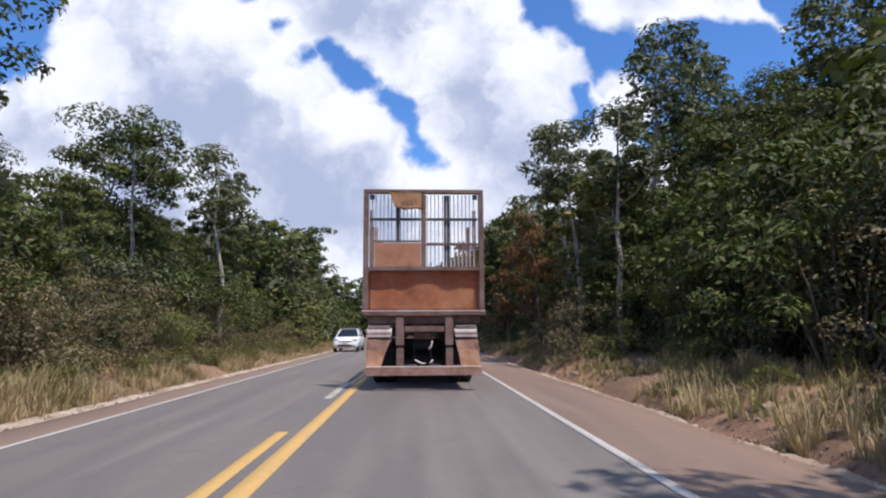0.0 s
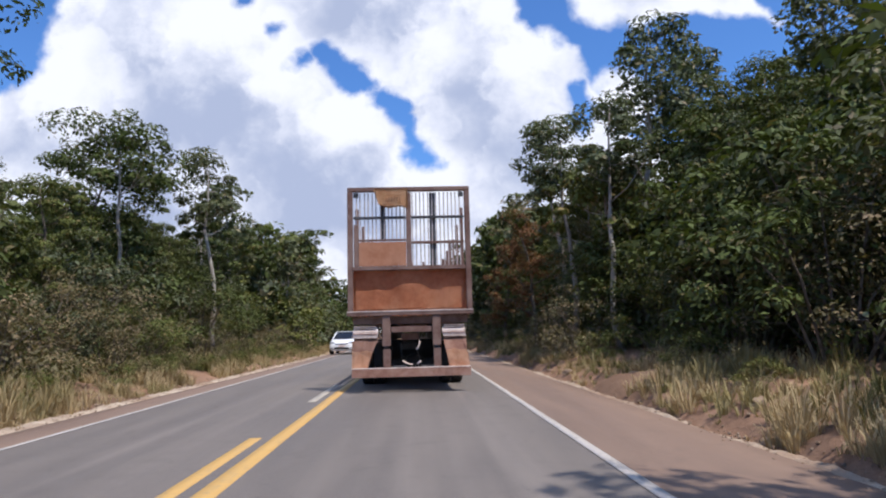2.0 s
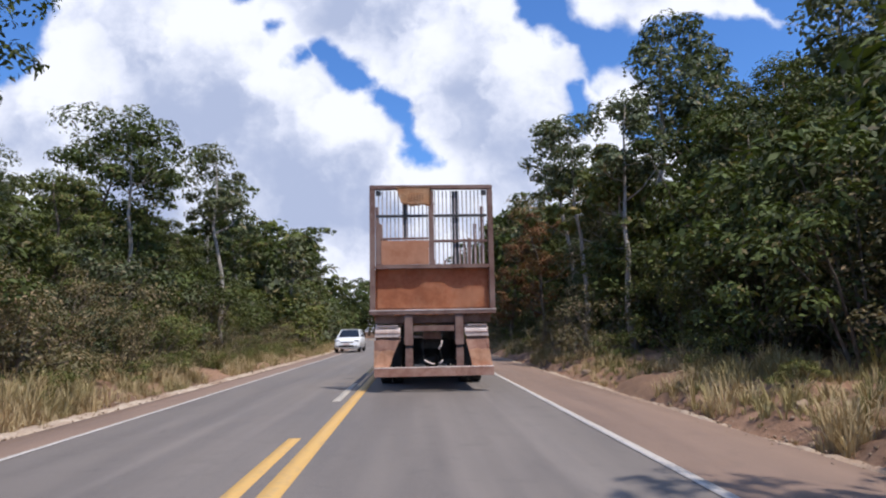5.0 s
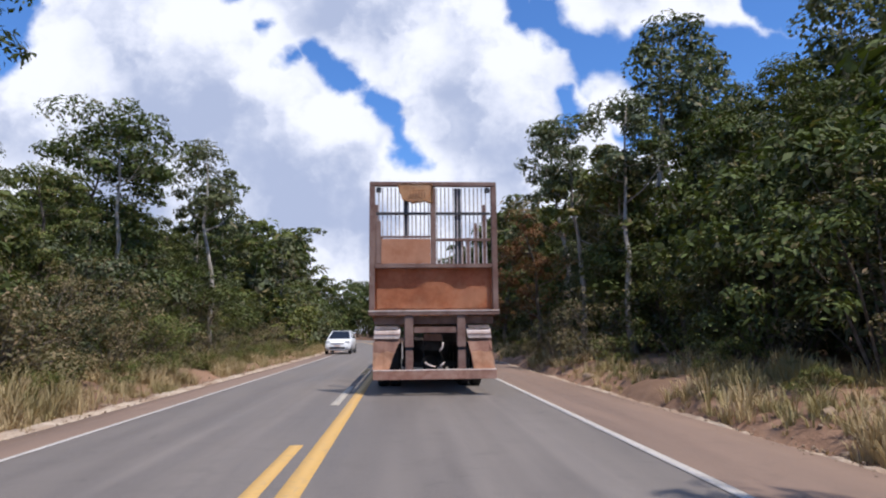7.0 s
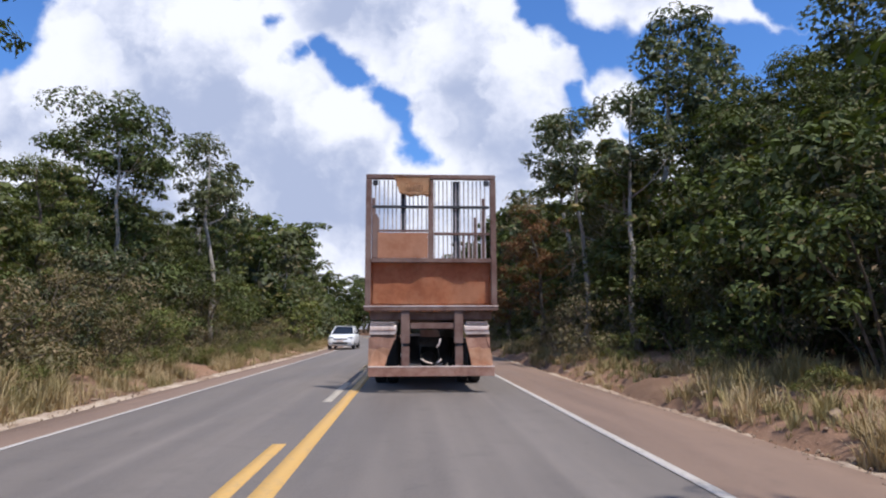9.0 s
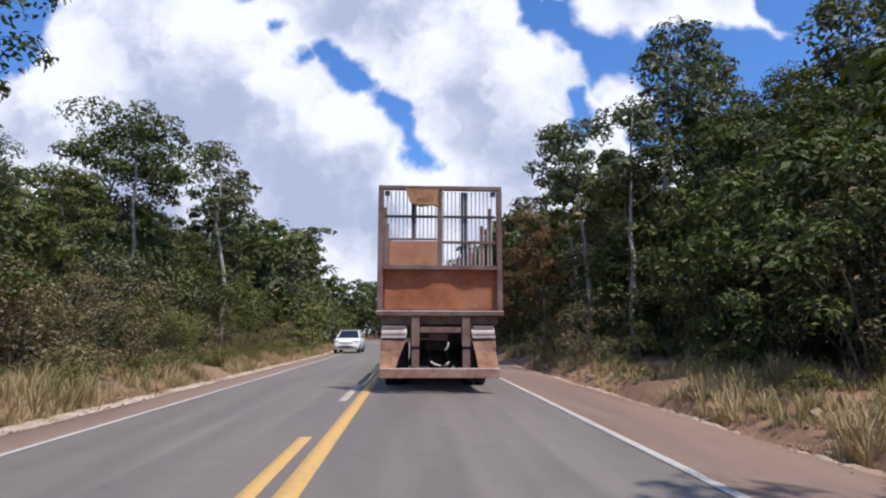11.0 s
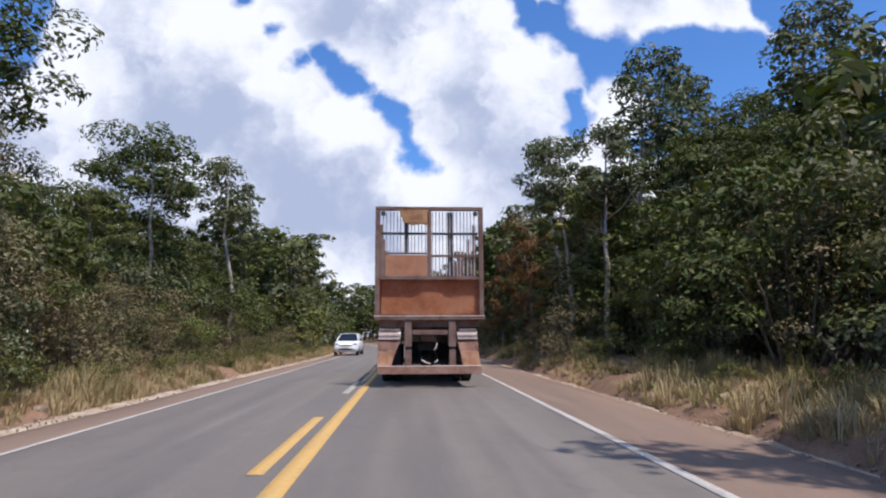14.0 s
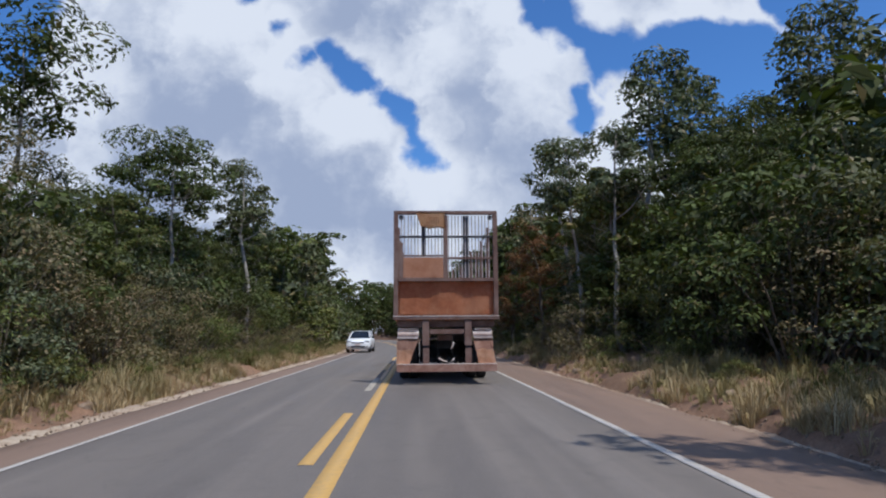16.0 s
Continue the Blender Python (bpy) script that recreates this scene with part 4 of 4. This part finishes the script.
def plant_woods():
    rng = random.Random(5)
    # Left edge of the road.
    y = -14.0
    while y < 128:
        near = y < 45
        if rng.random() < 0.72:
            plant(rng.choice(("bush_a", "bush_b", "bush_c", "bush_b", "bush_d")), -8.1 - rng.random() * 1.2, y + rng.random(), 0.70 + 0.55 * rng.random(), rng.random() * 360)
        plant(rng.choice(("bush_a", "bush_c", "bush_b")), -10.6 - rng.random(), y + rng.random(), 1.2 + 0.4 * rng.random(), rng.random() * 360)
        y += 1.9 if near else 3.2
    y = -13.0
    while y < 130:
        grow = min(1.0, max(0.0, (y - 15.0) / 45.0))
        plant(rng.choice(("dense", "olive", "grey", "dense", "leafy", "dry")), -10.4 - rng.random() * 2.2, y + rng.random(), (0.74 if y < 4 else 0.84) + 0.26 * rng.random() + 0.2 * grow, rng.random() * 360)
        y += 3.0 if y < 50 else 4.2
    y = -10.0
    while y < 130:
        grow = min(1.0, max(0.0, (y - 15.0) / 45.0))
        plant(rng.choice(("dense", "olive", "wide", "grey", "slender")), -14.0 - rng.random() * 3, y + rng.random(), 0.82 + 0.28 * rng.random() + 0.3 * grow, rng.random() * 360)
        y += 4.5
    # Right edge, taller and closer.
    y = -4.0
    while y < 128:
        near = y < 45
        if rng.random() < 0.6:
            plant(rng.choice(("bush_a", "bush_d", "bush_b", "bush_c")), 6.6 + rng.random() * 0.8, y + rng.random(), 0.6 + 0.6 * rng.random(), rng.random() * 360)
        plant(rng.choice(("bush_a", "bush_c", "bush_a")), 8.2 + rng.random(), y + rng.random(), 1.2 + 0.5 * rng.random(), rng.random() * 360)
        y += 2.0 if near else 3.2
    back = random.Random(12)
    for k in range(9):
        plant(back.choice(("bush_a", "bush_b", "bush_c")), 7.0 + back.random(), -21.0 + 1.8 * k, 0.8 + 0.4 * back.random(), back.random() * 360)
        plant(back.choice(("thicket_a", "thicket_b")), 8.6 + back.random(), -21.5 + 1.9 * k, 0.7 + 0.3 * back.random(), back.random() * 360)
    y = -5.0
    while y < 70:
        plant(rng.choice(("thicket_a", "thicket_b", "thicket_b", "thicket_c")), 6.9 + rng.random() * 1.0, y + rng.random(), 0.75 + 0.45 * rng.random(), rng.random() * 360)
        y += 2.1 if y < 30 else 3.2
    y = -9.0
    while y < 70:
        plant(rng.choice(("thicket_a", "thicket_b", "thicket_b", "thicket_c")), -9.0 - rng.random() * 0.9, y + rng.random(), 0.70 + 0.35 * rng.random(), rng.random() * 360)
        y += 2.8 if y < 30 else 3.6
    y = -1.5
    while y < 130:
        plant(rng.choice(("dense", "wide", "grey", "dense", "olive", "dry")), 7.7 + rng.random() * 1.3, y + rng.random(), (0.86 if y < 8 else 0.98) + 0.22 * rng.random(), rng.random() * 360)
        y += 3.0 if y < 50 else 4.5
    y = -20.0
    while y < 130:
        plant(rng.choice(("dense", "olive", "wide", "grey", "slender")), 12.0 + rng.random() * 3, y + rng.random(), (1.15 if y < 8 else 1.15) + 0.27 * rng.random(), rng.random() * 360)
        y += 4.2
    # Unseen trees right of the camera, added to shade the verge ahead.
    y = -19.0
    while y < -7:
        plant(rng.choice(("dense", "wide", "olive")), 9.2 + rng.random(), y, 1.1 + 0.2 * rng.random(), rng.random() * 360)
        y += 4.4
    y = -20.0
    while y < 60:
        plant(rng.choice(("dense", "bush_a", "grey")), 15.5 + rng.random() * 3, y + rng.random(), 1.2 + 0.3 * rng.random(), rng.random() * 360)
        y += 3.5
    # Undergrowth deep in the woods.
    y = -6.0
    while y < 70:
        plant("bush_a", 14.0 + rng.random() * 3, y, 1.9 + 0.5 * rng.random(), rng.random() * 360)
        plant("bush_a", -16.5 - rng.random() * 3, y, 1.7 + 0.5 * rng.random(), rng.random() * 360)
        y += 3.0
    # Woods that close the far bend.
    for k in range(34):
        plant(rng.choice(("dense", "olive", "wide", "grey")), -34 + 1.9 * k + rng.random(), 142 + 14 * rng.random(), 1.25 + 0.35 * rng.random(), rng.random() * 360)
    for k in range(26):
        plant("bush_a", -30 + 2.0 * k + rng.random(), 139 + 3 * rng.random(), 1.7 + 0.5 * rng.random(), rng.random() * 360)
    # Trees that stand out above the edge.
    plant("umbrella", -10.5, 9.0, 1.12, 40)
    plant("slender", -11.0, 25.0, 1.30, 120)
    plant("wide", -11.0, 49.0, 1.25, 10)
    plant("umbrella", -11.5, 1.5, 1.05, 200)
    plant("russet", 5.5, 15.5, 0.80, 30)
    plant("russet", 5.3, 23.0, 0.98, 160)
    # Unseen tree beside the camera, added to cast dappled shade on the right shoulder.
    plant("umbrella", 7.9, -13.6, 1.35, 140)
    plant("dense", 10.2, 3.5, 1.4, 75)
    plant("wide", -13.0, 13.0, 1.2, 330)
    plant("leafy", 6.9, 7.5, 1.12, 70)
    plant("slender", 8.6, 9.0, 1.22, 250)
    plant("slender", 7.4, 17.0, 1.1, 20)
    plant("slender", 6.6, 6.5, 0.86, 310)
    for kind, side, y, size, turn in (("open", 7.4, 12.0, 0.92, 15), ("open", 8.4, 22.0, 1.08, 200), ("ragged", 7.2, 29.0, 0.98, 10), ("open", 8.0, 39.0, 1.15, 120),
                                      ("ragged", -10.2, 17.5, 0.86, 240), ("open", -10.4, 37.0, 1.08, 90), ("ragged", -10.0, 27.5, 0.92, 330), ("open", -11.5, 60.0, 1.4, 20)):
        plant(kind, side, y, size, turn)
    plant("slender", 6.3, 11.5, 0.92, 95)
    plant("slender", 6.6, 24.0, 1.0, 190)
    plant("slender", -9.0, 15.5, 0.95, 60)
    plant("slender", -8.9, 31.0, 1.0, 220)
    for k in range(34):
        y = -9 + k * 1.9 + rng.random()
        plant("shrub", -7.1 - rng.random() * 0.6, y, 0.6 + 0.5 * rng.random(), rng.random() * 360)
        plant(rng.choice(("shrub", "bush_d", "shrub")), -7.7 - rng.random() * 0.4, y + 0.9, 0.5 + 0.5 * rng.random(), rng.random() * 360)
        if k % 3:
            plant(rng.choice(("shrub", "shrub", "bush_d")), 4.9 + rng.random() * 1.1, y, 0.6 + 0.5 * rng.random(), rng.random() * 360)


plant_woods()


def bare_tree(x, y, height):
    rng = np.random.default_rng(3)
    root = new("bare_tree")
    pieces = [tube_data([Vector((0, 0, 0)), Vector((0.1, 0, height * 0.5)), Vector((0, 0.1, height))], [0.09, 0.06, 0.01])]
    for k in range(16):
        z = height * (0.5 + 0.48 * rng.random())
        a = rng.random() * 6.28
        tip = Vector((math.cos(a) * 0.8, math.sin(a) * 0.8, z + 1.3))
        pieces.append(tube_data([Vector((0.05, 0.05, z)), Vector((tip.x * 0.7, tip.y * 0.7, z + 0.5)), tip], [0.025, 0.016, 0.005], 4))
    v, f = joined(pieces)
    raw_mesh("trunk", v, f, BARK_PALE, root)
    tagged(root, "leafless grey tree above the forest edge", "tree")
    root.location = (x, y, ground_height(x, y) - 0.05)


bare_tree(-11.5, 21.0, 8.6)


def drop_unused():
    for made in (NEAR_KINDS, FAR_KINDS):
        for ob, label, cat in made.values():
            if ob not in USED:
                for o in (*ob.children, ob):
                    bpy.data.objects.remove(o)


drop_unused()


def far_woods():
    rng = np.random.default_rng(8)
    clumps = []
    for k in range(1500):
        y = 120 + 130 * rng.random()
        x = bend(130) - 120 + 240 * rng.random()
        top = 10 + 4 * noise.noise(Vector((x * 0.06, y * 0.06, 0)))
        clumps.append((np.array((x, y, 0.5 + top * rng.random() ** 0.6)), 1.6 + rng.random()))
    v, f = leaves(rng, clumps, 60, 0.4)
    ob = fast_mesh("far_woods", v, f, LEAF_A, None)
    tagged(ob, "dark green woods closing the end of the road", "woods", kind="stuff")


far_woods()


# ---- grass ----
def grass(name, s0, s1, y0, y1, tufts, height, mat, label, seed, gap=-0.02, clumps=0):
    """Tufts of bent blades that fan out from their roots, in uneven patches or gathered in clumps."""
    rng = np.random.default_rng(seed)
    blades = 16
    verts = np.zeros((tufts * blades, 6, 3))
    k = 0
    hubs = [(s0 + (s1 - s0) * rng.random(), y0 + (y1 - y0) * rng.random() ** 1.4, 0.12 + 0.28 * rng.random(), 0.6 + 0.9 * rng.random()) for c in range(clumps)]
    for t in range(tufts):
        y = y0 + (y1 - y0) * rng.random() ** 1.5
        s = s0 + (s1 - s0) * rng.random()
        tall = 1.0
        if clumps and t % 5:
            hs, hy, spread, tall = hubs[t % clumps]
            s, y = max(s0, hs + rng.normal() * spread * 0.8), hy + rng.normal() * spread
        patch = noise.noise(Vector((s * 0.6, y * 0.35, seed)))
        if patch < gap:
            continue
        x = s + bend(y)
        z = ground_height(x, y) - 0.02
        h = height * (0.35 + 1.3 * rng.random() ** 2.0) * (0.7 + 1.2 * min(0.5, patch - gap)) * tall
        a = rng.random(blades) * 6.283
        lean = 0.10 + 0.75 * rng.random(blades)
        hh = h * (0.5 + 0.6 * rng.random(blades))
        w = 0.0042 + 0.0052 * rng.random(blades)
        ca, sa = np.cos(a), np.sin(a)
        bx, by = x + ca * 0.07 * rng.random(blades), y + sa * 0.07 * rng.random(blades)
        for j, (out, up, thin) in enumerate(((0.0, 0.0, 1.0), (0.35, 0.62, 0.8), (1.0, 1.0, 0.15))):
            mx, my, mz = bx + ca * lean * hh * out, by + sa * lean * hh * out, z + hh * up * (1.0 - 0.25 * lean * out)
            verts[k:k + blades, 2 * j] = np.stack([mx - sa * w * thin, my + ca * w * thin, mz], 1)
            verts[k:k + blades, 2 * j + 1] = np.stack([mx + sa * w * thin, my - ca * w * thin, mz], 1)
        k += blades
    base = np.arange(k)[:, None] * 6
    faces = np.concatenate([base + np.array((0, 1, 3, 2)), base + np.array((2, 3, 5, 4))])
    ob = fast_mesh(name, verts[:k].reshape(-1, 3), faces, mat, None)
    tagged(ob, label, "grass", kind="stuff")


grass("dry_grass", -8.2, -6.3, -11, 48, 5200, 0.28, DRY_GRASS, "tufts of dry straw-coloured grass on the verge", 1, -0.25, 197)
grass("dry_grass", 3.9, 6.0, -11, 48, 4400, 0.28, DRY_GRASS, "tufts of dry straw-coloured grass on the bank", 2, -0.10, 163)
grass("green_grass", -8.4, -6.9, -12, 70, 2400, 0.42, GREEN_GRASS, "long greenish grass before the bushes", 3)
grass("green_grass", 4.1, 6.6, -12, 70, 2200, 0.34, GREEN_GRASS, "long greenish grass before the bushes", 4)


# ---- stones on the verge ----
def make_rock(seed, size):
    bm = bmesh.new()
    bmesh.ops.create_icosphere(bm, subdivisions=2, radius=size)
    for v in bm.verts:
        v.co *= 1.0 + 0.45 * noise.noise(v.co * (1.6 / size) + Vector((seed, 0, 0)))
        v.co.z *= 0.62
    return part("rock", bm, ROCK, None, "")


def scatter_rocks():
    rng = random.Random(9)
    protos = [tagged(make_rock(k, 0.05 + 0.02 * k), "reddish stone lying at the foot of the bank", "rock", group="stones on the verge") for k in range(4)]
    for k in range(26):
        ob = protos[k % 4]
        s = 3.95 + rng.random() * 0.8 if k % 3 else -6.35 - rng.random() * 0.6
        y = -8 + 40 * rng.random() ** 1.3
        x = s + bend(y)
        sc = 0.5 + 0.8 * rng.random()
        m = pose(x, y, ground_height(x, y) + 0.02, 0, 0, rng.random() * 360) @ Matrix.Diagonal((sc, sc * 1.3, sc, 1))
        if k < 4:
            ob.matrix_basis = m
        else:
            copy_thing(ob, m)


scatter_rocks()
